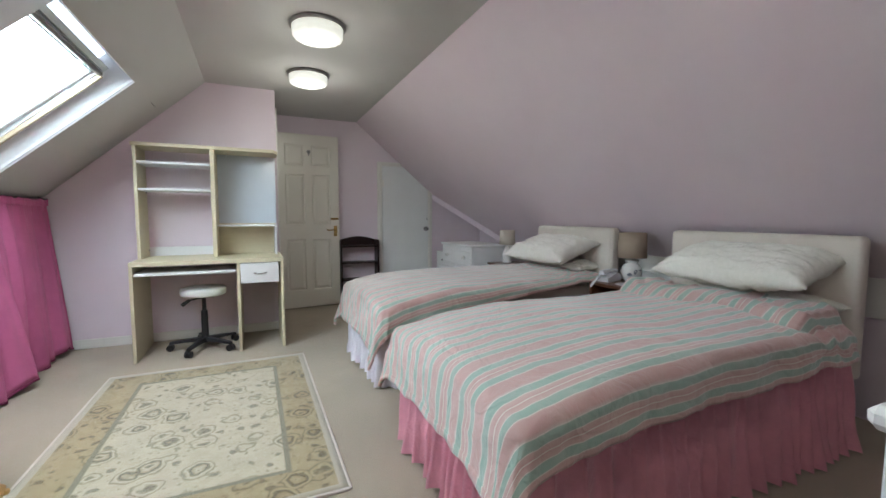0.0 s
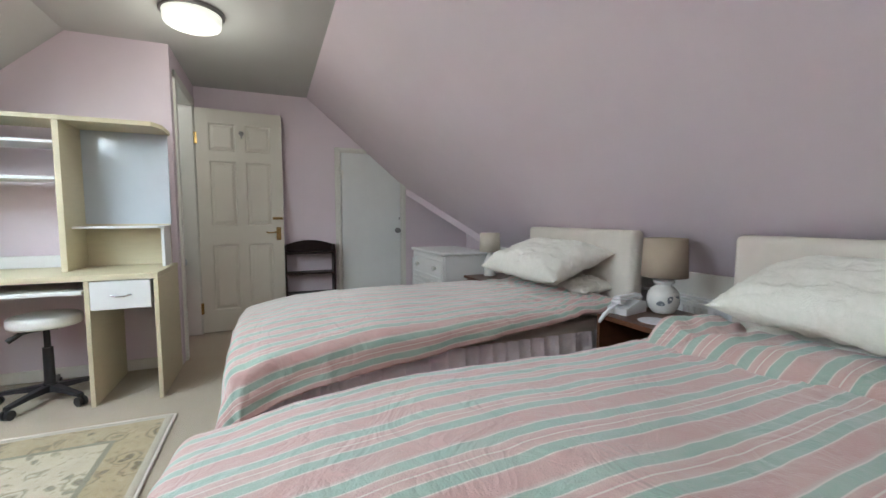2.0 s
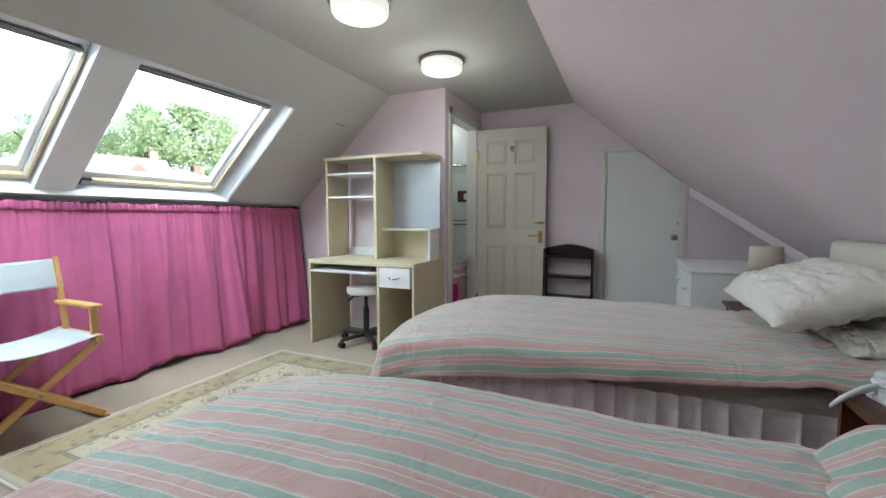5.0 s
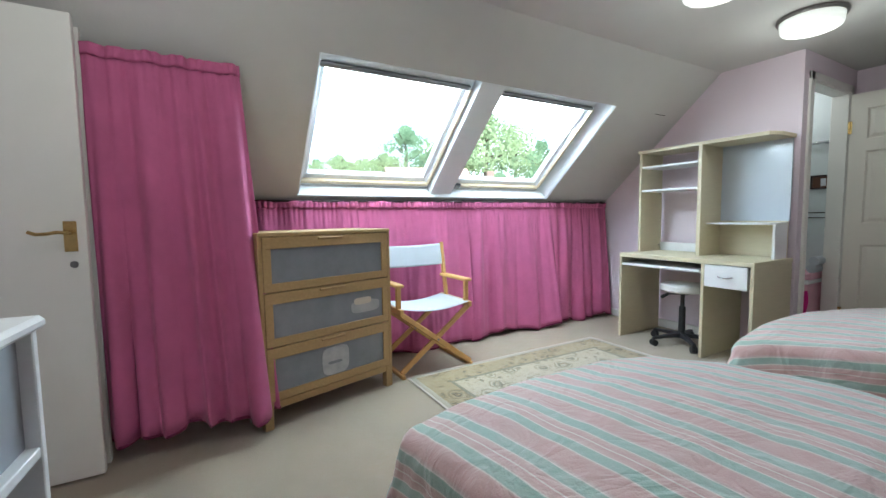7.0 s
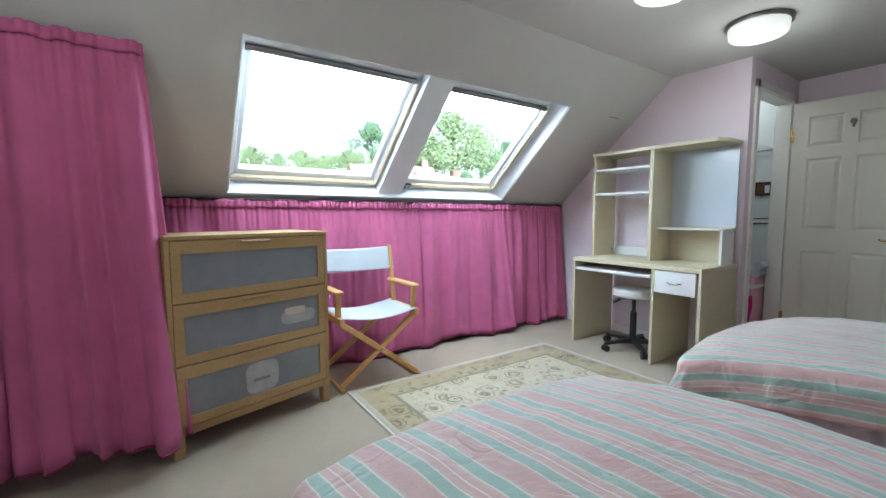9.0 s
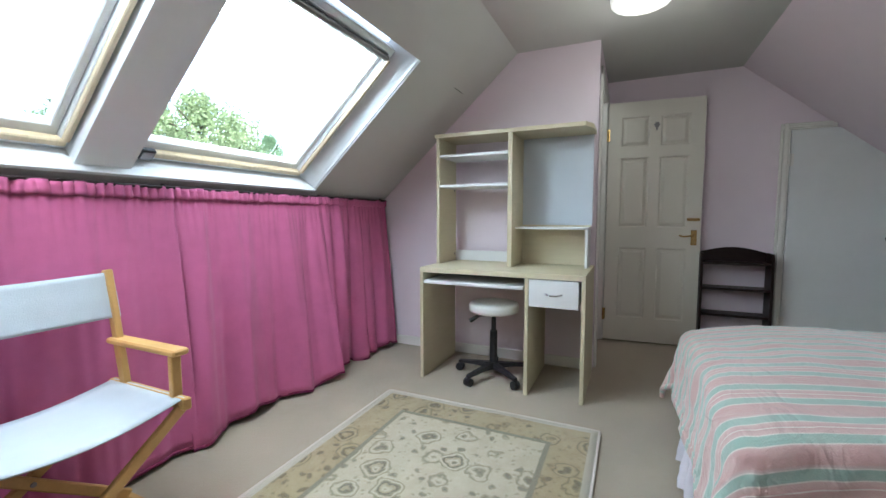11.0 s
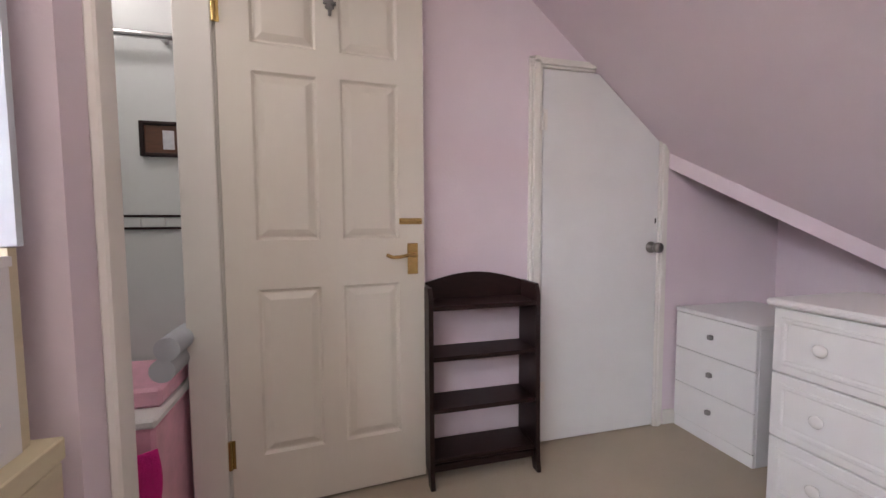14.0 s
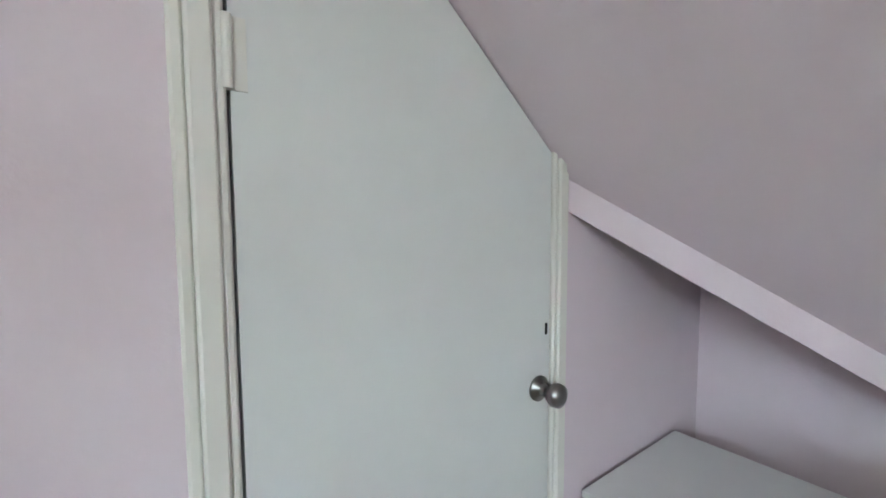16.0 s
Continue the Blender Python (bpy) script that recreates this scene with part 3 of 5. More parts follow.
for n, (y0, y1) in enumerate(((WY0 + 0.014, WM0 - 0.002), (WM1 + 0.002, WY1 - 0.087))):
    w = tagged(new("window_%d" % (n + 1)), "white and pine pivot roof window in the slope", "window", kind="structure")
    w.matrix_basis = MS
    s0, s1 = 0.014, 0.985
    part("window_frame", boxes((s0, s0 + 0.035, y0, y1, 0.1, 0.2), (s1 - 0.035, s1, y0, y1, 0.1, 0.2), (s0, s1, y0, y0 + 0.03, 0.1, 0.2), (s0, s1, y1 - 0.03, y1, 0.1, 0.2), bevel=0.003), WINWHITE, w)
    part("sash", boxes((s0 + 0.035, s0 + 0.085, y0 + 0.03, y1 - 0.03, 0.12, 0.17), (s1 - 0.09, s1 - 0.035, y0 + 0.03, y1 - 0.03, 0.12, 0.17), (s0 + 0.036, s1 - 0.036, y0 + 0.03, y0 + 0.06, 0.121, 0.171), (s0 + 0.036, s1 - 0.036, y1 - 0.06, y1 - 0.03, 0.121, 0.171), bevel=0.004), WINWHITE, w, "white sash")
    part("sill_rail", boxes((s0 + 0.02, s0 + 0.05, y0 + 0.01, y1 - 0.01, 0.085, 0.119), bevel=0.005), PINE, w, "pale pine bottom rail")
    part("side_rail", boxes((s0 + 0.05, s1 - 0.06, y1 - 0.028, y1 - 0.008, 0.075, 0.099), bevel=0.004), PINE, w, "pine side rail")
    bar = bmesh.new()
    rod(bar, (s1 - 0.06, y0 + 0.02, 0.1), (s1 - 0.06, y1 - 0.02, 0.1), 0.017)
    part("control_bar", bar, STEEL, w, "grey ventilation bar", 40)
    gl = part("pane", boxes((s0 + 0.07, s1 - 0.08, y0 + 0.05, y1 - 0.05, 0.146, 0.15)), GLASS, w)
    gl.visible_shadow = False
sensor = thing("rain_sensor", "small grey window control clip on the sill", "control", MS @ pose(0.06, 2.86, 0.075))
part("body", boxes((-0.025, 0.03, -0.03, 0.03, -0.012, 0.012), bevel=0.005), BLACK, sensor)
part("face", boxes((-0.016, 0.021, -0.022, 0.022, -0.014, -0.0122)), STEEL, sensor, "silver face")

# the sky's light, entering at the top of each roof window
for n, (y0, y1) in enumerate(((WY0 + 0.05, WM0 - 0.03), (WM1 + 0.03, WY1 - 0.11))):
    d = lamp("skylight_%d" % (n + 1), "AREA", MS @ pose(0.83, (y0 + y1) / 2, 0.21), 15, (0.84, 0.94, 1.0))
    d.shape, d.size, d.size_y = "RECTANGLE", 0.27, y1 - y0

# ---- ceiling lamps ----
for x, y in ((1.25, 0.85), (1.296, 3.233), (1.347, 4.154)):
    cl = thing("ceiling_light", "round flush ceiling light, switched on, ribbed glass", "ceiling light", pose(x, y, CEIL), "ceiling lights")
    part("base", lathe(bmesh.new(), [(0.155, -0.022), (0.163, -0.02), (0.165, -0.01), (0.163, -0.001)], seg=48), STEEL, cl, "grey metal rim", 40)
    pr = [(0.04, -0.08), (0.07, -0.082), (0.074, -0.088), (0.12, -0.086), (0.138, -0.079), (0.145, -0.068), (0.147, -0.05), (0.149, -0.022)]
    drum = lathe(bmesh.new(), pr, seg=64)
    for k, v in enumerate(drum.verts):
        if k % 4 == 0 and k < 64 * 6:
            v.co.x, v.co.y = v.co.x * 0.955, v.co.y * 0.955
    part("glass", drum, LAMPGLASS, cl, "lit frosted glass drum", 50)
    d = lamp("bulb", "POINT", pose(x, y, CEIL - 0.3), 8.0 if y < 1 else 3.8 if y > 4 else 2.2, (1, 0.95, 0.86))
    d.shadow_soft_size = 0.15

# ---- curtains ----


def curtain(name, label, y0, y1, ztop, zbot, xtop, xbot, folds, seed, spread=0.0):
    rnd = random.Random(seed)
    ph = [rnd.random() * math.tau for _ in range(8)]

    def fn(u, v):
        y = y0 + (y1 - y0) * u
        k = u * folds * math.tau
        q = y * 1.0 + ph[0]
        tall = ztop > 1.5
        near = noise.noise(Vector((q * 4.5, v * 0.5, seed))) * (1.1 if tall else 1.8) + (0.65 if tall else 0.5) * math.sin(k + math.sin(k * 0.37 + ph[1]))
        ridge = 0.5 - abs(noise.noise(Vector((q * (13 if tall else 8) + 0.3 * v, v * 0.35, seed + 6)))) * 2
        gathers = noise.noise(Vector((q * 21, v * 0.9, seed + 3))) * (1.3 - v)
        w = near + (1.3 if tall else 0.8) * ridge + 0.7 * gathers
        fine = 0.7 * math.sin(u * (y1 - y0) * 190 + ph[3])
        amp = ((0.004 if tall else 0.01) + 0.024 * v ** 0.7) * (1.35 if tall else 1.25)
        x = xtop + (xbot - xtop) * v + amp * w + 0.008 * max(0, 1 - v * 5) * fine
        hem = 0.02 * math.sin(u * 9 + ph[4]) + 0.012 * math.sin(u * 23 + ph[5])
        z = ztop + (zbot + hem - ztop) * v
        return (x + spread * v * u, y + 0.012 * v * math.sin(k * 1.3 + ph[6]) + spread * v * u, z)
    c = thing(name, label, "curtain")
    part("cloth", sheet(bmesh.new(), int((y1 - y0) * 130), 26, fn), CURTAIN, c, "", 80, 0.004)

    def hem_line(u, v):
        x, y, z = fn(u, 1.0)
        return (x + 0.005, y, z - 0.006 + 0.014 * v)
    part("hem", sheet(bmesh.new(), int((y1 - y0) * 130), 1, hem_line), HEM, c, "dark stitched hem", 80, 0.003)

    def head(u, v):
        x, y, z = fn(u, 0.02 + 0.03 * v)
        q = u * (y1 - y0)
        ruffle = 0.006 * math.sin(q * 170 + 3 * math.sin(q * 11)) * (1 - v)
        return (x + 0.007 + ruffle, y, ztop + 0.014 - 0.05 * v + 0.003 * math.sin(q * 60))
    part("heading", sheet(bmesh.new(), int((y1 - y0) * 220), 3, head), CURTAIN, c, "gathered heading tape", 80, 0.005)
    return c


curtain("curtain", "long pink cotton curtain gathered under the roof windows", 1.0, 2.95, 1.175, 0.03, -0.525, -0.43, 7, 3)
curtain("curtain", "long pink cotton curtain gathered under the roof windows", 2.93, 3.93, 1.175, 0.035, -0.525, -0.42, 3.5, 5)
curtain("curtain", "pink cotton curtain hanging to the corner by the desk wall", 3.91, 4.69, 1.175, 0.03, -0.525, -0.44, 5, 8)
curtain("tall_curtain", "tall deep pink curtain hung beside the entrance door", 0.6, 1.19, 1.79, 0.11, 0.19, 0.235, 6, 11, 0.11)
rail = thing("curtain_rail", "thin dark curtain rail under the windows", "curtain rail")
rb = bmesh.new()
rod(rb, (-0.515, 0.95, 1.19), (-0.515, 4.7, 1.19), 0.007)
part("rod", rb, DARKWOOD, rail, "", 40)
for y in (1.2, 2.2, 2.93, 3.92, 4.65):
    rb = bmesh.new()
    rod(rb, (-0.515, y, 1.19), (-0.55, y, 1.2), 0.008)
    part("bracket", rb, DARKWOOD, rail)
post = thing("wardrobe_frame", "thin white frame that carries the tall curtain", "frame")
part("post", boxes((0.1, 0.135, 1.165, 1.185, 0, 1.77), bevel=0.003), GLOSS, post)
rb = bmesh.new()
rod(rb, (0.175, 0.6, 1.797), (0.175, 1.19, 1.797), 0.007)
part("rod", rb, GLOSS, post, "", 40)

# diagonal edge board of the slope over the alcove
eb = bmesh.new()
pa, pb = Vector((3.09, YF - 0.004, zr(3.09))), Vector((KR - 0.005, 4.955, zr(KR - 0.005)))
side = (pb - pa).cross(Vector((0, 0, 1))).normalized() * 0.022
ring = [[eb.verts.new(p + d) for d in (Vector((0, 0, 0.02)), Vector((0, 0, -0.072)), Vector((0, 0, -0.072)) - side, Vector((0, 0, 0.02)) - side)] for p in (pa, pb)]
for k in range(4):
    eb.faces.new((ring[0][k], ring[0][(k + 1) % 4], ring[1][(k + 1) % 4], ring[1][k]))
eb.faces.new(ring[0])
eb.faces.new(ring[1][::-1])
bmesh.ops.recalc_face_normals(eb, faces=eb.faces)
structure("trim_alcove", eb, PINK, "pale lilac edge board where the slope meets the alcove", "trim")
structure("trim_ledge", boxes((KR - 0.03, KR - 0.0005, YN, 4.9, 0.55, zr(KR - 0.015) - 0.006), bevel=0.003), GLOSS, "white boarded ledge under the slope", "trim")

# ---- beds ----


def noise3(x, y, z):
    return noise.noise(Vector((x, y, z)))


def duvet(bm, L, W, top, over_foot, over_side, seed, head=0.0, flare=0.0, taper=0.0):
    """A quilt laid over a bed of length L (foot at x = 0, head at x = L) and width W, hanging over the foot and both sides."""
    vs, us = W + 2 * over_side, L - head + over_foot
    R = 0.07

    def place(u, v):
        s = u * us - over_foot
        t = (v - 0.5) * (vs - 2 * taper * max(0.0, s))
        du, dv = max(0.0, -s), max(0.0, abs(t) - W / 2)
        sg = 1 if t > 0 else -1
        d = math.hypot(du, dv)
        x, y = max(s, 0.0), max(-W / 2, min(W / 2, t))
        if d > 0:
            ax, ay = -du / d, sg * dv / d
            corner = min(du, dv) / d if d else 0
            if d < R * 1.57:
                a = d / R
                out, drop = R * math.sin(a), R * (1 - math.cos(a))
            else:
                drop = R + (d - R * 1.57) * 0.97
                out = R + (d - R * 1.57) * (0.1 + flare * corner)
            k = (s if dv > du else t) * 19
            out += 0.009 * min(1, d / 0.2) * math.sin(k + seed) * (0.6 + noise3(s * 3, t * 3, seed)) + 0.009 * min(1, d / 0.22) * noise3(s * 7, t * 7, seed + 2) + 0.008 * min(1, d / 0.15) * (0.4 - abs(noise3(s * 9 + t * 4, t * 9 - s * 4, seed + 4)) * 2)
            x, y, z = x + ax * out, y + ay * out, top - drop
        else:
            z = top
        q = s * 0.92 + t * 0.4
        near_head = max(0.0, (s - L + head + 0.5) / 0.5)
        puff = 0.012 * noise3(s * 2.3, t * 2.6, seed) + 0.006 * noise3(s * 7, t * 4.5, seed + 5)
        puff += (0.003 + 0.024 * near_head) * (0.5 - abs(noise3(q * 5, t * 3.2 - s, seed + 7)) * 2) + (0.002 + 0.017 * near_head) * (0.5 - abs(noise3(q * 13, t * 6, seed + 11)) * 2)
        # the stuffing thins out towards the foot corners
        soft = max(0.0, 1 - max(s, 0) / 0.4) ** 2 * max(0.0, (min(abs(t), W / 2) - W / 2 + 0.32) / 0.32) ** 1.5
        puff -= 0.035 * soft + 0.028 * max(0.0, 1 - max(s, 0) / 0.5) ** 1.5
        crown = 0.03 * math.cos(min(1, abs(t) / (W / 2)) * 1.4)
        if d == 0:
            z += puff + crown * min(1, s / 0.25 + 0.2)
        return (x, y, z + (puff if d else 0))
    def hem(u, v):
        x, y, z = place(0.014 * u, v)
        return (x - 0.004, y, z - 0.002)
    sheet(bm, 170, 130, place, lambda u, v: (u * us, v * vs))
    edge = sheet(bmesh.new(), 2, 130, hem, lambda u, v: (u * 0.03, v * vs))
    return bm, edge


def valance(bm, x0, x1, y0, y1, ztop, zbot, seed):
    """A gathered skirt round foot and both sides, with close pleats."""
    path = [(x1, y0), (x0, y0), (x0, y1), (x1, y1)]
    seg = [math.dist(a, b) for a, b in zip(path, path[1:])]
    total = sum(seg)

    def fn(u, v):
        d = u * total
        for i, sl in enumerate(seg):
            if d <= sl or i == 2:
                break
            d -= sl
        a, b = path[i], path[i + 1]
        f = min(1, d / sl)
        tx, ty = (b[0] - a[0]) / sl, (b[1] - a[1]) / sl
        nx, ny = -ty, tx
        nx, ny = (nx, ny) if i != 1 else (-1, 0)
        if i == 0:
            nx, ny = 0, -1
        if i == 2:
            nx, ny = 0, 1
        s = u * total
        ph = s * 78 + 2.6 * math.sin(s * 7 + seed) + 1.2 * noise3(s * 3, v, seed)
        w = 1 - 2 * abs(math.sin(ph / 2)) ** 0.7 + 0.9 * noise3(s * 8, v * 0.8, seed)
        w += 0.6 * noise3(s * 25, v * 1.5, seed + 8)
        out = 0.012 + (0.007 + 0.023 * v ** 0.8) * w + 0.03 * v + 0.02 * max(0, v - 0.8) * (1 + w)
        drop = zbot + 0.006 * math.sin(s * 31) - ztop
        return (a[0] + tx * f * sl + nx * out, a[1] + ty * f * sl + ny * out, ztop + drop * v)
    sheet(bm, 1000, 12, fn)
    return bm


def pillow(bm, w, l, h, seed, m):
    """A plump cushion: w along y, l along x, pinched at the corners and seamed round the rim."""
    n = 44
    for side in (1, -1):
        def fn(u, v):
            a, b = u * 2 - 1, v * 2 - 1
            e = max(0.0, 1 - abs(a) ** 3.4) ** 0.5 * max(0.0, 1 - abs(b) ** 3.4) ** 0.5
            ear = 1 + 0.04 * (abs(a) * abs(b)) ** 4 - 0.05 * (1 - abs(b) ** 2) * abs(a) ** 3 - 0.05 * (1 - abs(a) ** 2) * abs(b) ** 3
            z = side * h / 2 * e * (1.0 if side > 0 else 0.75) + 0.018 * e * noise3(a * 2.4, b * 2.4, seed) + 0.014 * min(1, e * 2) * (0.4 - abs(noise3(a * 5 + b, b * 5 - a, seed + 3)) * 2) + 0.006 * e * noise3(a * 9, b * 9, seed + 6)
            return m @ Vector((a * l / 2 * ear, b * w / 2 * ear, z))
        sheet(bm, n, n, fn if side > 0 else (lambda u, v: fn(1 - u, v)))
    bmesh.ops.remove_doubles(bm, verts=bm.verts, dist=0.0008)
    return bm


def bed(x0, y0, width, vmat, vlabel, label, seed):
    """A divan with gathered valance, mattress and an upholstered headboard; foot at x0, near side at y0."""
    L, W = 1.84, width
    b = thing("bed", label, "bed", pose(x0, y0, 0), "single beds")
    part("divan_base", boxes((0.02, L, 0.02, W - 0.02, 0.06, 0.36), bevel=0.015), MATTRESS, b, "fabric divan base")
    for lx in (0.12, L - 0.15):
        for ly in (0.1, W - 0.1):
            c = bmesh.new()
            rod(c, (lx, ly, 0), (lx, ly, 0.07), 0.022)
            part("castor", c, BLACK, b, "", 40)
    bm = bmesh.new()
    box(bm, 0.03, L, 0.02, W - 0.02, 0.36, 0.53, 0.05, None, 3)
    part("mattress", bm, MATTRESS, b, "beige mattress", 50)
    part("valance", valance(bmesh.new(), 0.0, L - 0.03, 0.0, W, 0.475, 0.015, seed), vmat, b, vlabel, 80)
    bm = bmesh.new()
    box(bm, L + 0.01, L + 0.1, -0.01, W + 0.01, 0.3, 0.98, 0.035, None, 4)
    part("headboard", bm, HEADCLOTH, b, "cream padded headboard", 60)
    return b


BED1 = (1.62, 2.985, 0.93)
BED2 = (1.56, 1.49, 0.93)
bed(*BED1, WHITEVAL, "white gathered valance", "single divan bed with white valance beside the desk", 1.0)
bed(*BED2, PINKVAL, "pink gathered valance", "single divan bed with pink gathered valance", 4.0)
for (x0, y0, w), sd, side_, tap, lab in ((BED1, 2.0, 0.24, 0.115, "rumpled striped pink and green duvet on the bed"), (BED2, 9.0, 0.21, 0.01, "striped pink, cream and green duvet turned down")):
    dv = thing("duvet", lab, "duvet", pose(x0, y0 + w / 2, 0), "duvets")
    quilt, edge = duvet(bmesh.new(), 1.84, w + 0.02, 0.605, 0.34 if sd < 5 else 0.3, side_, sd, head=0.1 if sd < 5 else 0.16, flare=0.3, taper=tap)
    part("quilt", quilt, STRIPE, dv, "", 80, 0.012)
    part("hem", edge, STRIPE, dv, "stitched foot hem", 80, 0.018)

    if sd < 5:
        continue

    def fold(u, v, w=w, sd=sd):
        t = (v - 0.5) * (w + 0.16)
        a = u * 1.0
        dv_ = max(0.0, abs(t) - w / 2)
        x = 1.35 + 0.34 * a + 0.03 * noise3(t * 3, 0, sd)
        z = 0.648 + 0.024 * math.sin(min(1, a * 3) * 1.57) + 0.02 * noise3(x * 6, t * 5, sd) - (1 - a) ** 8 * 0.05 + 0.009 * math.sin(t * 24 + 4 * a + 3 * noise3(t * 4, a, sd)) + 0.012 * (0.5 - abs(noise3(t * 12, a * 3, sd + 1)) * 2)
        return (x, t - (1 if t > 0 else -1) * dv_ * 0.6, z - dv_ * 1.2)
    part("turned_edge", sheet(bmesh.new(), 26, 120, fold, lambda u, v, w=w: (u * 0.4, v * (w + 0.16) + 0.07)), STRIPE, dv, "turned-down edge", 80, 0.012)
for (x0, y0, w), mat, sd, lab in ((BED1, PILLOW, 3.0, "plump cream pillow leaning on the headboard"), (BED2, PILLOW2, 6.0, "plump cream sprigged pillow")):
    lower, upper = ((1.765, 0.65, 4, 0.11, 0.6, 0.24), (1.63, 0.785, 18, 0.2, 0.76, 0.42)) if sd < 5 else ((1.725, 0.64, 4, 0.1, 0.8, 0.2), (1.65, 0.812, 15, 0.2, 0.74, 0.4))
    for k, (dx, dz, tilt, h, wd, ln) in enumerate((lower, upper)):
        p = thing("pillow", lab if k else "flat cream pillow under another pillow", "pillow", pose(x0 + dx + (0.04 if sd > 5 else 0), y0 + w / 2 + (0.02 if k and sd < 5 else -0.05), dz), "pillows")
        part("case", pillow(bmesh.new(), wd, ln, h, sd + k * 4, pose(0, 0, 0, 0, -tilt, 0)), mat, p, "", 80)

# ---- desk with shelf unit ----
DX0, DX1, DY0, DY1 = 0.09, 1.118, 4.14, 4.7
desk = thing("desk", "pale ash computer desk with keyboard shelf and drawer", "desk", pose(DX0, DY0, 0))
DWID, DDEP = DX1 - DX0, DY1 - DY0
part("desktop", boxes((0, DWID, 0, DDEP, 0.703, 0.735), bevel=0.002), ASH, desk)
for x in (0.0, 0.688, DWID - 0.022):
    part("side_panel", boxes((x, x + 0.022, 0.002, DDEP - 0.01, 0, 0.7025), bevel=0.0015), ASH, desk)
part("keyboard_shelf", boxes((0.03, 0.68, -0.005, 0.42, 0.632, 0.652), bevel=0.002), LAMINATE, desk, "white sliding keyboard shelf")
for x in (0.0225, 0.6755):
    part("runner", boxes((x, x + 0.012, 0.05, 0.42, 0.64, 0.655)), STEEL, desk, "grey metal runner")
dr = part("drawer", boxes((0.713, 0.9905, 0.0, 0.02, 0.54, 0.697), bevel=0.002), LAMINATE, desk, "white drawer front")
part("drawer_box", boxes((0.72, 0.985, 0.021, 0.4, 0.55, 0.68)), LAMINATE, dr)
hb = bmesh.new()
hp = [(-0.045, 0, 0), (-0.043, -0.012, 0.003), (-0.02, -0.022, -0.004), (0.02, -0.022, -0.004), (0.043, -0.012, 0.003), (0.045, 0, 0)]
for a, b in zip(hp, hp[1:]):
    rod(hb, (0.855 + a[0], a[1], 0.618 + a[2]), (0.855 + b[0], b[1], 0.618 + b[2]), 0.005)
part("handle", hb, CHROME, dr, "chrome bow handle", 40)
hutch = thing("desk_hutch", "pale ash open shelf unit standing on the desk", "shelf unit", pose(DX0, 4.375, 0.7352))
HD, HH = 0.305, 0.885
part("side_panel", boxes((0.01, 0.032, 0, HD, 0, HH - 0.0255), bevel=0.0015), ASH, hutch)
part("divider", boxes((0.515, 0.545, 0, HD, 0, HH - 0.0255), bevel=0.0015), ASH, hutch)
part("top_board", prism([(0.0, -0.005), (0.985, -0.005), (1.022, 0.09), (1.022, HD), (0.0, HD)], HH - 0.025, HH, "z"), ASH, hutch)
for z in (0.535, 0.738):
    part("shelf", boxes((0.0325, 0.5145, 0.005, HD - 0.01, z - 0.009, z + 0.009), bevel=0.002), LAMINATE, hutch, "white thin shelf")
part("back_rail", boxes((0.0325, 0.5145, HD - 0.014, HD, 0.001, 0.075), bevel=0.001), LAMINATE, hutch, "white back rail")
part("back_board", boxes((0.5455, 1.008, HD - 0.012, HD, 0.27, HH - 0.0255)), GLOSSBOARD, hutch, "glossy white back board")
part("lower_back", boxes((0.5455, 1.0, HD - 0.016, HD - 0.0005, 0.001, 0.268)), ASH, hutch)
part("ledge", prism([(0.546, 0.085), (0.975, 0.085), (1.005, 0.12), (1.005, HD - 0.018), (0.546, HD - 0.018)], 0.245, 0.258, "z"), LAMINATE, hutch, "white thin shelf")
part("end_panel", boxes((0.985, 1.002, 0.1, HD - 0.018, 0.0, 0.2445), bevel=0.001), LAMINATE, hutch, "short white end panel")
for z in (0.5, 0.03):
    for x in (0.0325, 0.5085):
        s = bmesh.new()
        rod(s, (x, HD - 0.04, z + 0.02), (x + 0.006, HD - 0.04, z + 0.02), 0.007)
        part("fixing", s, STEEL, hutch)

# ---- stool ----
stool = thing("swivel_stool", "white vinyl swivel stool on black castors", "stool", pose(0.525, 4.36, 0))
part("seat", lathe(bmesh.new(), [(0.1, 0.437), (0.15, 0.438), (0.16, 0.444), (0.163, 0.455), (0.163, 0.482), (0.158, 0.494), (0.14, 0.501), (0.04, 0.504)], seg=40), VINYL, stool, "white padded round seat", 50)
part("seat_plate", boxes((-0.08, 0.08, -0.08, 0.08, 0.425, 0.436), bevel=0.003), BLACK, stool)
c = bmesh.new()
rod(c, (0, 0, 0.08), (0, 0, 0.31), 0.026, 0.024, 20)
rod(c, (0, 0, 0.31), (0, 0, 0.43), 0.015, 0.015, 16)
part("gas_column", c, BLACK, stool, "", 40)
c = bmesh.new()
rod(c, (0, 0, 0.415), (-0.1, -0.04, 0.405), 0.006)
rod(c, (-0.095, -0.038, 0.407), (-0.145, -0.06, 0.372), 0.012, 0.015)
part("lever", c, BLACK, stool, "", 40)
c = bmesh.new()
rod(c, (0, 0, 0.055), (0, 0, 0.1), 0.04, 0.032, 20)
part("hub", c, BLACK, stool, "", 40)
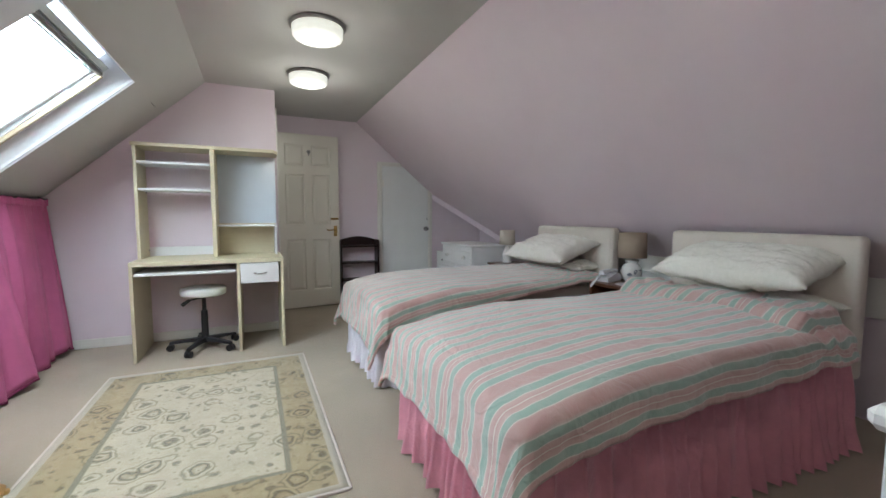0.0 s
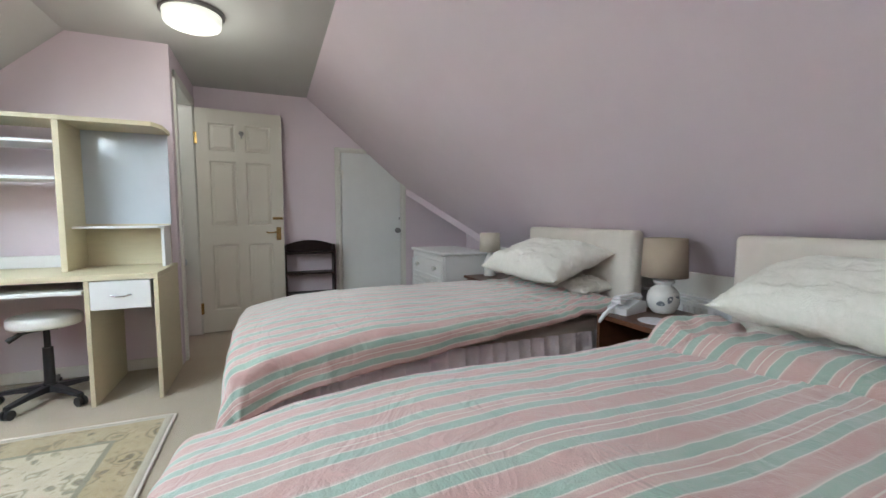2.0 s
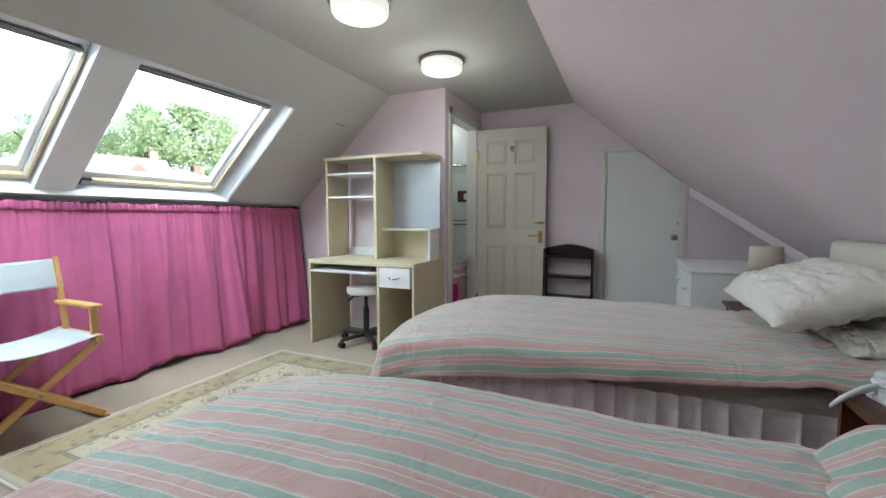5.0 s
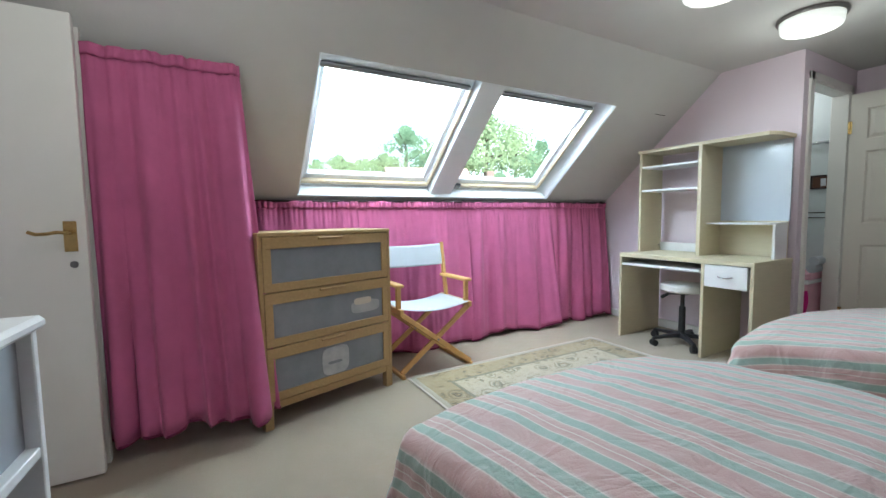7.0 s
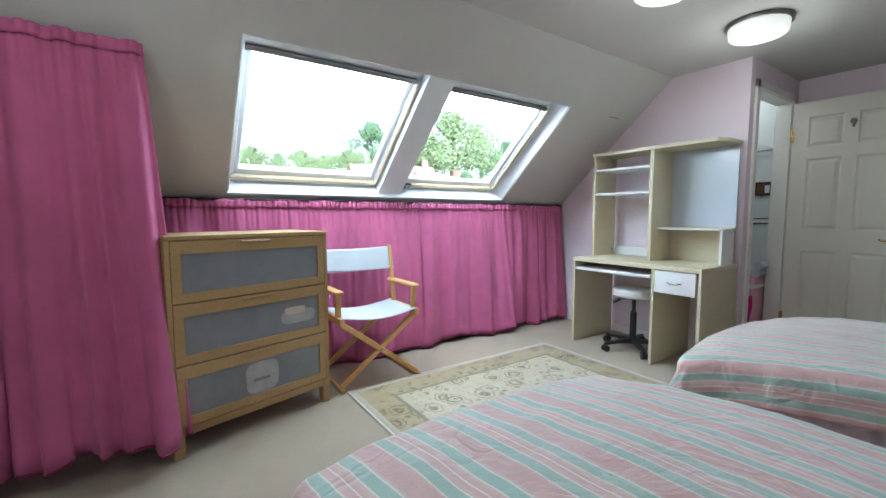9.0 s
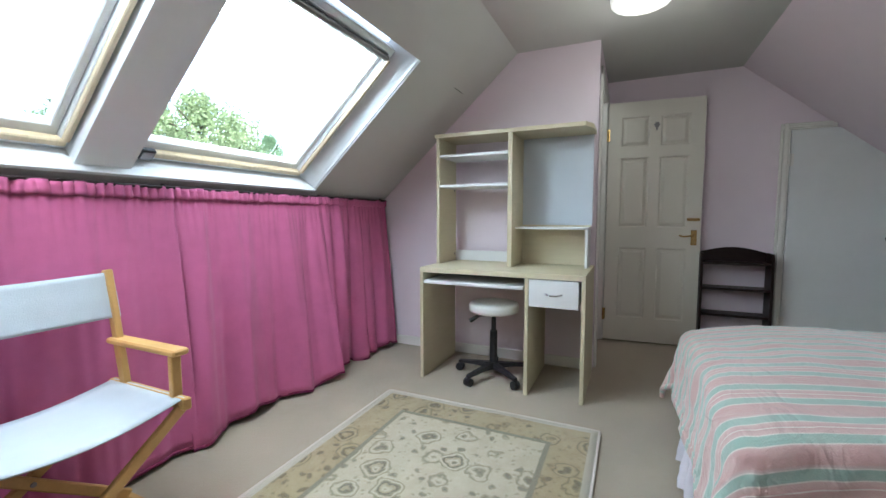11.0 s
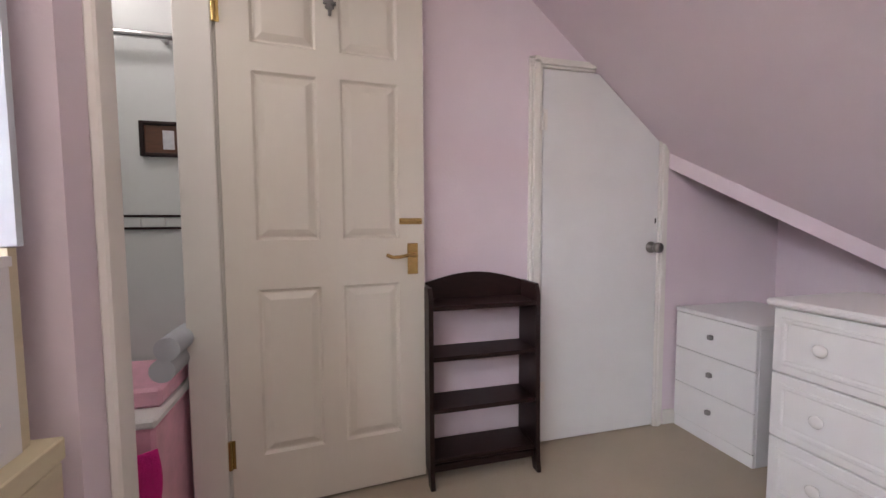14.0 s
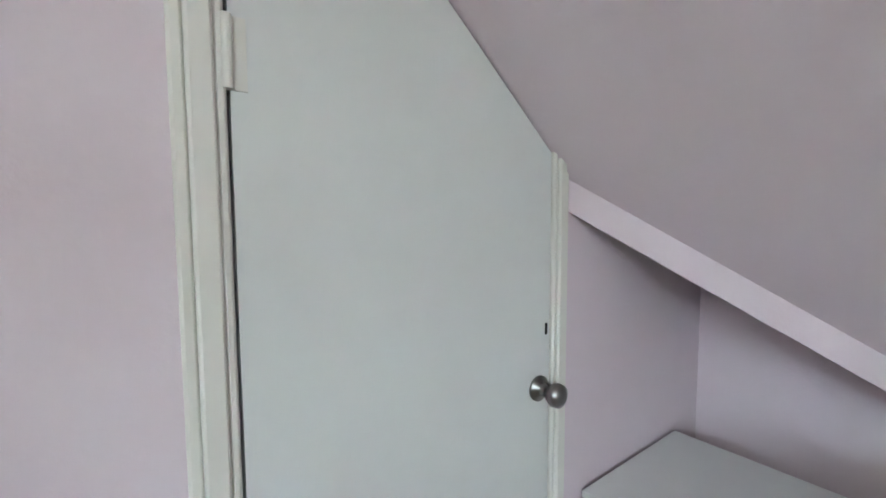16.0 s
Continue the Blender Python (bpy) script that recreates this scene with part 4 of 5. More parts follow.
for k in range(5):
    a = k * math.tau / 5 + 0.56
    ca, sa = math.cos(a), math.sin(a)
    g = bmesh.new()
    vs = []
    for r, hw, z0, z1 in ((0.03, 0.024, 0.06, 0.095), (0.14, 0.019, 0.062, 0.085), (0.25, 0.016, 0.055, 0.072)):
        vs.append([g.verts.new((ca * r - sa * w, sa * r + ca * w, z)) for w, z in ((-hw, z0), (hw, z0), (hw * 0.8, z1), (-hw * 0.8, z1))])
    for p, q in zip(vs, vs[1:]):
        for i in range(4):
            g.faces.new((p[i], p[(i + 1) % 4], q[(i + 1) % 4], q[i]))
    g.faces.new(vs[0])
    g.faces.new(vs[-1][::-1])
    bmesh.ops.recalc_face_normals(g, faces=g.faces)
    leg = part("leg", g, BLACK, stool)
    w = bmesh.new()
    cx, cy = ca * 0.245, sa * 0.245
    for off in (-0.013, 0.013):
        rod(w, (cx - sa * (off - 0.008), cy + ca * (off - 0.008), 0.026), (cx - sa * (off + 0.008), cy + ca * (off + 0.008), 0.026), 0.026, seg=16)
    rod(w, (cx, cy, 0.02), (cx, cy, 0.06), 0.009)
    part("castor", w, BLACK, leg, "", 40)

# ---- rug ----
rug = thing("rug", "cream and olive floral patterned wool rug", "rug", pose(0.625, 2.995, 0))
part("weave", sheet(bmesh.new(), 40, 60, lambda u, v: ((u - 0.5) * 1.19, (v - 0.5) * 1.73, 0.011 + 0.003 * noise3(u * 4, v * 6, 2))), RUGMAT, rug, "", 80, 0.011)
part("binding", boxes((-0.606, -0.594, -0.872, 0.872, 0.0005, 0.013), (0.594, 0.606, -0.872, 0.872, 0.0005, 0.013), (-0.594, 0.594, -0.876, -0.864, 0.0005, 0.013), (-0.594, 0.594, 0.864, 0.876, 0.0005, 0.013), bevel=0.003), MATTRESS, rug, "cream bound edge")

# ---- chest with frosted drawers ----


def rounded(cx, cz, rx, rz, n=28):
    """A soft-cornered outline round a middle point."""
    pts = []
    for k in range(n):
        c, q = math.cos(k * math.tau / n), math.sin(k * math.tau / n)
        pts.append((cx + rx * abs(c) ** 0.5 * (1 if c > 0 else -1) * (1 + 0.04 * q), cz + rz * abs(q) ** 0.5 * (1 if q > 0 else -1)))
    return pts


ang = math.degrees(math.atan2(2.002 - 1.226, 0.058 - 0.281))
dres = thing("chest_of_drawers", "oak chest with three frosted glass drawers", "chest of drawers", pose(0.281, 1.226, 0, 0, 0, ang))
CW, CD, CH = 0.807, 0.4, 1.0
part("top", boxes((0, CW, -0.004, CD, CH - 0.02, CH), bevel=0.002), OAK, dres)
for x in (0.0, CW - 0.02):
    part("side_panel", boxes((x, x + 0.02, 0.0, CD, 0.14, CH - 0.0205), bevel=0.001), OAK, dres)
for x in (0.0, CW - 0.045):
    for y in (0.0, CD - 0.045):
        part("leg", boxes((x, x + 0.045, y, y + 0.045, 0, 0.1395), bevel=0.003), OAK, dres)
part("bottom_rail", boxes((0.0205, CW - 0.0205, 0.004, 0.03, 0.1, 0.139), bevel=0.002), OAK, dres)
part("back_panel", boxes((0.0205, CW - 0.0205, CD - 0.012, CD - 0.002, 0.14, CH - 0.021)), OAK, dres)
part("base_board", boxes((0.0205, CW - 0.0205, 0.031, CD - 0.013, 0.12, 0.138)), OAK, dres)
for k in range(3):
    z0 = 0.143 + k * 0.2795
    z1 = z0 + 0.274
    d = part("drawer", boxes((0.022, CW - 0.022, -0.002, 0.018, z1 - 0.058, z1), (0.022, CW - 0.022, -0.002, 0.018, z0, z0 + 0.042), (0.022, 0.064, -0.002, 0.018, z0 + 0.042, z1 - 0.058), (CW - 0.064, CW - 0.022, -0.002, 0.018, z0 + 0.042, z1 - 0.058), bevel=0.0015), OAK, dres)
    part("pane", boxes((0.06, CW - 0.06, 0.006, 0.011, z0 + 0.038, z1 - 0.054)), FROST, d, "frosted white panel with shade painted in")
    part("handle", boxes((CW / 2 - 0.085, CW / 2 + 0.065, -0.012, -0.0025, z1 - 0.02, z1 - 0.006), bevel=0.004), OAK, d, "routed grip")
    if k == 0:
        part("paper_bag", prism(rounded(0.41, z0 + 0.125, 0.085, 0.08), 0.0035, 0.0055), BEHIND, d, "pale bag pressed behind the panel")
        part("bag_slot", prism(rounded(0.405, z0 + 0.115, 0.045, 0.008), 0.0025, 0.0034), FROST, d, "grey slot of the bag")
    if k == 1:
        part("folded_linen", prism(rounded(0.62, z0 + 0.12, 0.1, 0.035), 0.0035, 0.0055), BEHIND, d, "pale linen behind the panel")
        part("pink_linen", prism(rounded(0.6, z0 + 0.155, 0.06, 0.02), 0.0025, 0.0034), SHADE2, d, "rosy cloth on the linen")

# ---- director's chair ----
chair = thing("directors_chair", "folding beech director's chair with white canvas", "chair", pose(0.0, 2.36, 0, 0, 0, 90))
W2 = 0.265
for sx in (-1, 1):
    x = sx * W2
    part("armrest", boxes((x - 0.028, x + 0.028, 0.0, 0.38, 0.605, 0.627), bevel=0.006), BEECH, chair)
    g = bmesh.new()
    beam(g, (x, 0.04, 0.46), (x, 0.04, 0.604), 0.022, 0.035)
    part("arm_post", g, BEECH, chair)
    g = bmesh.new()
    beam(g, (x, 0.325, 0.46), (x, 0.4, 0.87), 0.022, 0.038)
    part("back_post", g, BEECH, chair)
    g = bmesh.new()
    beam(g, (x, -0.02, 0.445), (x, 0.41, 0.445), 0.028, 0.04)
    part("seat_rail", g, BEECH, chair)
    g = bmesh.new()
    beam(g, (x, -0.03, 0.014), (x, 0.43, 0.014), 0.026, 0.028)
    part("foot_rail", g, BEECH, chair)
for y in (0.0, 0.36):
    for sx in (-1, 1):
        g = bmesh.new()
        beam(g, (-sx * W2, y + 0.012 * sx, 0.028), (sx * W2, y + 0.012 * sx, 0.43), 0.02, 0.036)
        part("cross_leg", g, BEECH, chair)
    g = bmesh.new()
    rod(g, (0, y - 0.025, 0.229), (0, y + 0.025, 0.229), 0.008)
    part("pivot", g, STEEL, chair)
part("seat_canvas", sheet(bmesh.new(), 16, 10, lambda u, v: ((u - 0.5) * 2 * W2, -0.005 + 0.4 * v, 0.466 - 0.035 * math.sin(u * math.pi))), CANVAS, chair, "white canvas seat", 80, 0.004)
part("back_canvas", sheet(bmesh.new(), 20, 10, lambda u, v: ((u - 0.5) * 2 * (W2 + 0.015), 0.372 + 0.035 * v + 0.035 * math.sin(u * math.pi) - 0.016, 0.7 + 0.16 * v - 0.012 * math.sin(u * math.pi) + 0.003 * math.sin(v * 12 + u * 3))), CANVAS, chair, "white canvas back sling", 80, 0.005)

# ---- bookcase ----
bc = thing("bookcase", "small dark mahogany open bookcase with arched top", "bookcase", pose(1.836, 5.505, 0))
BW, BD = 0.467, 0.17
for x in (0.0, BW - 0.018):
    part("side_panel", prism([(-0.012, 0.0), (0.03, 0.0), (0.045, 0.05), (BD - 0.04, 0.05), (BD - 0.02, 0.0), (BD, 0.0), (BD, 0.78), (0.03, 0.78), (0.012, 0.74), (0.004, 0.2), (0.0, 0.05)], x, x + 0.018, "x"), DARKWOOD, bc)
for z in (0.112, 0.31, 0.515, 0.712):
    part("shelf", boxes((0.0185, BW - 0.0185, 0.008, BD - 0.002, z - 0.018, z), bevel=0.002), DARKWOOD, bc)
arch = [(0.0185, 0.7)] + [(0.0185 + (BW - 0.037) * k / 14, 0.782 + 0.04 * math.sin(math.pi * k / 14)) for k in range(15)] + [(BW - 0.0185, 0.7)]
part("arched_back", prism(arch, BD - 0.016, BD - 0.003, "y"), DARKWOOD, bc)
part("apron", boxes((0.0185, BW - 0.0185, 0.02, 0.034, 0.052, 0.0815), bevel=0.002), DARKWOOD, bc)

# ---- white chests ----
sc = thing("bedside_chest", "small white three-drawer chest with square knobs", "chest of drawers", pose(3.15, 5.275, 0))
part("carcass", boxes((0.018, 0.48, 0, 0.41, 0.0, 0.585), bevel=0.002), LAMINATE, sc)
part("top", boxes((0.0, 0.485, -0.003, 0.413, 0.5855, 0.605), bevel=0.003), LAMINATE, sc)
part("plinth", boxes((0.006, 0.0178, 0.002, 0.408, 0.0, 0.055)), LAMINATE, sc)
for k in range(3):
    z0 = 0.06 + k * 0.1755
    d = part("drawer", boxes((0.0, 0.0175, 0.002, 0.408, z0, z0 + 0.1715), bevel=0.002), LAMINATE, sc)
    part("knob", boxes((-0.022, -0.0003, 0.195, 0.217, z0 + 0.08, z0 + 0.102), bevel=0.004), STEEL, d, "grey square knob")
bcst = thing("large_chest", "white chest of drawers with moulded fronts and round knobs", "chest of drawers", pose(2.965, 4.35, 0))
LW, LD, LH = 0.735, 0.44, 0.765
part("carcass", boxes((0.018, LD, 0, LW, 0.0, LH - 0.026), bevel=0.002), LAMINATE, bcst)
part("top", boxes((-0.02, LD, -0.015, LW + 0.015, LH - 0.0255, LH), bevel=0.008), LAMINATE, bcst)
part("plinth", boxes((0.008, 0.0178, 0.0, LW, 0.0, 0.05)), LAMINATE, bcst)
for k in range(3):
    z0 = 0.055 + k * 0.228
    d = part("drawer", boxes((0.0, 0.0175, 0.004, LW - 0.004, z0, z0 + 0.223), bevel=0.003), LAMINATE, bcst)
    g = bmesh.new()
    ringz = []
    for e, x in ((0.03, 0.0), (0.034, -0.005), (0.044, -0.005), (0.05, 0.0), (0.055, -0.001)):
        ringz.append([g.verts.new((x - 0.0004, y, z)) for y, z in ((e, z0 + e), (LW - e, z0 + e), (LW - e, z0 + 0.223 - e), (e, z0 + 0.223 - e))])
    for a, b in zip(ringz, ringz[1:]):
        for i in range(4):
            g.faces.new((a[i], b[i], b[(i + 1) % 4], a[(i + 1) % 4]))
    part("moulding", g, LAMINATE, d)
    for y in (0.16, LW - 0.16):
        part("knob", lathe(bmesh.new(), [(0.01, 0), (0.009, 0.008), (0.018, 0.014), (0.021, 0.022), (0.016, 0.029), (0.006, 0.031)], pose(-0.0005, y, z0 + 0.115, 0, -90), 20), CERAMIC, d, "round white knob", 50)

# ---- nightstands, lamps, telephone ----


def table_lamp(label, m, base, shade_r0, shade_r1, z0, z1, smat, leaves=0, seg=40):
    t = thing("table_lamp", label, "table lamp", m, "table lamps")
    part("base", lathe(bmesh.new(), base, seg=seg), CERAMIC, t, "white ceramic base", 60)
    sh = bmesh.new()
    rows = [[sh.verts.new((r * math.cos(k * math.tau / seg), r * math.sin(k * math.tau / seg), z)) for k in range(seg)] for r, z in ((shade_r0, z0), (shade_r1, z1))]
    for k in range(seg):
        sh.faces.new((rows[0][k], rows[0][(k + 1) % seg], rows[1][(k + 1) % seg], rows[1][k]))
    part("shade", sh, smat, t, "drum fabric shade", 80, 0.004)
    c = bmesh.new()
    rod(c, (0, 0, base[-1][1]), (0, 0, z0 + 0.06), 0.012)
    part("holder", c, BRASS, t, "", 40)
    c = bmesh.new()
    rod(c, (-shade_r0 * 0.9, 0, z1 - 0.02), (shade_r0 * 0.9, 0, z1 - 0.02), 0.0025)
    part("shade_ring", c, BRASS, t, "", 40)
    for k in range(leaves):
        a, z = -2.6 + k * 0.55, 0.055 + 0.04 * ((k * 7) % 3) / 2
        r = 0.0765 - 3.2 * (z - 0.07) ** 2 * 4
        g = bmesh.new()
        n = 10
        pts = []
        for i in range(n):
            q = i * math.tau / n
            px, pz = 0.019 * math.cos(q) * (1 - 0.35 * math.sin(q)), 0.012 * math.sin(q)
            aa = a + (px * math.cos(k) - pz * math.sin(k)) / r
            zz = z + px * math.sin(k) + pz * math.cos(k)
            rr = 0.0718 * math.sqrt(max(0.2, 1 - ((zz - 0.065) / 0.0765) ** 2)) + 0.0012
            pts.append(g.verts.new((rr * math.cos(aa), rr * math.sin(aa), zz)))
        g.faces.new(pts)
        part("leaf_motif", g, LEAFGREY, t, "painted grey leaf", None, 0.0008)
    return t


ns = thing("nightstand", "brown wooden nightstand with open shelf between beds", "nightstand", pose(3.15, 2.5, 0, 0, 0, 0))
part("top", boxes((0, 0.42, 0, 0.38, 0.57, 0.592), bevel=0.003), BROWNWOOD, ns)
for y in (0.0, 0.362):
    part("side_panel", boxes((0.004, 0.42, y, y + 0.018, 0.03, 0.5695), bevel=0.001), BROWNWOOD, ns)
part("back_panel", boxes((0.4, 0.418, 0.0185, 0.3615, 0.03, 0.569)), BROWNWOOD, ns)
part("shelf", boxes((0.006, 0.399, 0.0185, 0.3615, 0.4, 0.416)), BROWNWOOD, ns)
d = part("drawer", boxes((0.0, 0.018, 0.02, 0.36, 0.06, 0.396), bevel=0.002), AMBERWOOD, ns, "amber grained front")
part("knob", lathe(bmesh.new(), [(0.008, 0), (0.014, 0.012), (0.012, 0.022), (0.005, 0.024)], pose(-0.0003, 0.19, 0.3, 0, -90), 16), BRASS, d, "", 50)
part("plinth", boxes((0.02, 0.4, 0.0185, 0.3615, 0.0, 0.0295)), BROWNWOOD, ns)
vase = [(0.042, 0.0), (0.05, 0.006), (0.062, 0.024), (0.0705, 0.05), (0.0715, 0.075), (0.066, 0.1), (0.052, 0.12), (0.036, 0.131), (0.033, 0.138), (0.044, 0.144), (0.047, 0.152), (0.044, 0.16), (0.03, 0.164), (0.018, 0.168)]
table_lamp("white ceramic ball lamp with taupe drum shade", pose(3.45, 2.765, 0.5925), vase, 0.102, 0.095, 0.175, 0.358, SHADE, 7)
doily = thing("coaster", "round pale lace coaster on the nightstand", "coaster", pose(3.27, 2.655, 0.5925))
part("disc", lathe(bmesh.new(), [(0.068 + 0.0, 0), (0.07, 0.002), (0.066, 0.0035), (0.03, 0.003)], seg=40), PAPER, doily, "", 40)
tel = thing("telephone", "white corded telephone on the nightstand", "telephone", pose(3.3, 2.84, 0.5925, 0, 0, 12))
g = prism([(-0.085, 0), (0.085, 0), (0.085, 0.05), (0.03, 0.062), (-0.085, 0.03)], -0.05, 0.05, "y")
part("body", g, PLASTIC, tel)
g = bmesh.new()
box(g, -0.095, 0.095, -0.022, 0.022, 0.064, 0.085, 0.008)
box(g, -0.098, -0.05, -0.026, 0.026, 0.045, 0.07, 0.008)
box(g, 0.05, 0.098, -0.026, 0.026, 0.058, 0.078, 0.008)
part("handset", g, PLASTIC, tel)
cu = bpy.data.curves.new("cord", "CURVE")
cu.dimensions, cu.bevel_depth = "3D", 0.007
sp = cu.splines.new("NURBS")
cp = [(-0.08, 0.0, 0.05), (-0.12, -0.01, 0.05), (-0.16, 0.0, 0.02), (-0.185, 0.02, -0.025), (-0.17, 0.035, -0.035), (-0.14, 0.03, 0.01), (-0.09, 0.02, 0.03)]
sp.points.add(len(cp) - 1)
for q, co in zip(sp.points, cp):
    q.co = (*co, 1)
sp.use_endpoint_u = True
cord = new("cord", cu)
cord.parent = tel
cord["label"] = "looped white cord"
cu.materials.append(PLASTIC)
bt = thing("bedside_table", "small dark wooden bedside table by the headboard", "bedside table", pose(3.12, 4.0, 0))
part("top", boxes((0, 0.36, 0, 0.3, 0.57, 0.59), bevel=0.004), BROWNWOOD, bt)
for x in (0.02, 0.31):
    for y in (0.02, 0.25):
        part("leg", boxes((x, x + 0.03, y, y + 0.03, 0, 0.5695), bevel=0.003), BROWNWOOD, bt)
part("apron", boxes((0.025, 0.335, 0.025, 0.275, 0.5, 0.569)), BROWNWOOD, bt)
table_lamp("small white lamp with cream drum shade", pose(3.3, 4.2, 0.5905), [(0.045, 0), (0.05, 0.01), (0.04, 0.03), (0.05, 0.07), (0.05, 0.1), (0.03, 0.14), (0.02, 0.17), (0.015, 0.19)], 0.082, 0.076, 0.19, 0.335, SHADE2)
# radiator under the ledge
rad = thing("radiator", "white panel radiator low on the knee wall", "radiator", pose(KR - 0.1, 1.7, 0.12))
part("panel", boxes((0.0, 0.02, 0, 1.5, 0, 0.5), bevel=0.006), LAMINATE, rad)
for k in range(44):
    part("rib", boxes((-0.008, -0.0002, 0.02 + k * 0.0335, 0.036 + k * 0.0335, 0.03, 0.47), bevel=0.003), LAMINATE, rad)
part("grille", boxes((0.0, 0.065, 0.0, 1.5, 0.5003, 0.512), bevel=0.002), LAMINATE, rad)
for y in (0.2, 1.3):
    part("bracket", boxes((0.0205, 0.0995, y, y + 0.03, 0.05, 0.45)), LAMINATE, rad)

# ---- white units by the entrance ----
un = thing("dressing_unit", "white open-fronted unit beside the bed, back panels painted grey for shade", "shelf unit", pose(1.4, 0.293, 0, 0, 0, -3.7))
part("top", boxes((0, 1.1, 0, 0.462, 0.869, 0.894), bevel=0.008), LAMINATE, un, "white rounded top")
for x in (0.012, 1.068):
    part("side_panel", boxes((x, x + 0.018, 0.004, 0.45, 0, 0.8685), bevel=0.002), LAMINATE, un)
for z in (0.05, 0.34, 0.635):
    part("shelf", boxes((0.0305, 1.0675, 0.02, 0.448, z, z + 0.02), bevel=0.002), LAMINATE, un)
# back panels coloured grey to stand for the shade inside the white unit
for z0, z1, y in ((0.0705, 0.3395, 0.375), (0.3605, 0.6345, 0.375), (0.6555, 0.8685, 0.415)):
    part("back_panel", boxes((0.0305, 1.0675, y, y + 0.012, z0, z1)), SHADEDWHITE, un, "white panel with shade painted in")
bx = thing("white_box", "flat white box lying on the unit", "box", pose(1.8, 0.53, 0.8945, 0, 0, -3.7))
part("tray", boxes((-0.155, 0.155, -0.105, 0.105, 0, 0.016), bevel=0.003), PLASTIC, bx)
part("lid", boxes((-0.16, 0.16, -0.11, 0.11, 0.0165, 0.03), bevel=0.003), PLASTIC, bx)

mir = thing("dressing_mirror", "small white-framed mirror standing on the unit", "mirror", pose(1.425, 0.315, 0.8945, 0, -6, 0))
part("foot", boxes((-0.03, 0.07, 0.0, 0.19, 0.012, 0.03), bevel=0.004), LAMINATE, mir)
part("frame", boxes((0, 0.018, 0, 0.022, 0.0305, 0.42), (0, 0.018, 0.168, 0.19, 0.0305, 0.42), (0, 0.018, 0.022, 0.168, 0.398, 0.42), (0, 0.018, 0.022, 0.168, 0.0305, 0.075), bevel=0.003), LAMINATE, mir, "white frame")
part("glass", boxes((0.004, 0.012, 0.0225, 0.1675, 0.0755, 0.3975)), MIRROR, mir, "mirror glass")

# ---- bathroom beyond the doorway ----
structure("bathroom_floor", boxes((-0.1, XP - 0.1, YD + 0.07, YF - 0.001, 0.001, 0.006)), TILE, "pale vinyl bathroom floor", "floor")
structure("bathroom_wall", boxes((-0.1, XP - 0.1, YF - 0.012, YF - 0.001, 0.006, 2.1), (-0.12, -0.1, YD + 0.07, YF - 0.001, 0.006, 1.6), (-0.1, XP - 0.1, YD + 0.061, YD + 0.07, 0.006, 2.1)), TILE, "pale grey-green bathroom wall", "wall")
dado = thing("tile_border", "narrow dark tile border round the bathroom", "tile border")
for k in range(14):
    part("tile", boxes((-0.05 + k * 0.075, 0.022 + k * 0.075, YF - 0.019, YF - 0.0125, 1.02, 1.055), bevel=0.002), TILE, dado, "pale border tile")
for z in (1.016, 1.059):
    part("edge_strip", boxes((-0.05, XP - 0.12, YF - 0.021, YF - 0.0125, z - 0.004, z + 0.004)), DARKWOOD, dado, "dark edge strip")
pic = thing("picture_frame", "small dark framed picture on the bathroom wall", "picture", pose(0.925, YF - 0.0125, 1.325))
part("frame", boxes((-0.065, -0.052, -0.02, 0, -0.06, 0.06), (0.052, 0.065, -0.02, 0, -0.06, 0.06), (-0.052, 0.052, -0.02, 0, 0.048, 0.06), (-0.052, 0.052, -0.02, 0, -0.06, -0.048), bevel=0.002), DARKWOOD, pic)
part("print", boxes((-0.0515, 0.0515, -0.012, -0.002, -0.0475, 0.0475)), BROWNWOOD, pic, "dark brown print")
part("mount", boxes((0.005, 0.04, -0.0135, -0.0122, -0.035, 0.03)), PAPER, pic, "pale shape on the print")
shower = thing("shower_rail", "chrome rail across the bathroom wall", "rail")
g = bmesh.new()
rod(g, (-0.05, YF - 0.06, 1.66), (XP - 0.12, YF - 0.06, 1.66), 0.012)
part("rod", g, CHROME, shower, "", 40)
for x in (0.0, 0.95):
    g = bmesh.new()
    rod(g, (x, YF - 0.06, 1.66), (x, YF - 0.013, 1.66), 0.01)
    part("bracket", g, CHROME, shower)
bath = thing("bath_cabinet", "rose pink bathroom cabinet with white top", "cabinet", pose(0.4, 5.3, 0.0065))
part("body", boxes((0, 0.6, 0, 0.36, 0, 0.46), bevel=0.01), ROSE, bath)
part("top", boxes((-0.01, 0.61, -0.015, 0.37, 0.4605, 0.49), bevel=0.008), LAMINATE, bath, "white top")
part("upper_box", boxes((0.3, 0.6, 0.06, 0.36, 0.4905, 0.55), bevel=0.01), ROSE, bath)
tw = thing("towel", "magenta towel hanging over the cabinet front", "towel", pose(0.88, 5.283, 0.0))
part("cloth", sheet(bmesh.new(), 14, 14, lambda u, v: (-0.14 + 0.28 * u + 0.01 * math.sin(v * 5), -0.012 - 0.014 * abs(math.sin(u * 7 + v)), 0.43 - 0.27 * v + 0.02 * math.sin(u * 6))), MAGENTA, tw, "", 80, 0.008)
roll = thing("towel_roll", "rolled white towels on the pink cabinet", "towels", pose(0.95, 5.5, 0.5568))
for dx, dz in ((0.04, 0.035), (0.055, 0.1)):
    g = bmesh.new()
    rod(g, (dx, -0.1, dz), (dx, 0.1, dz), 0.036, seg=20)
    part("roll", g, CANVAS, roll, "", 40)
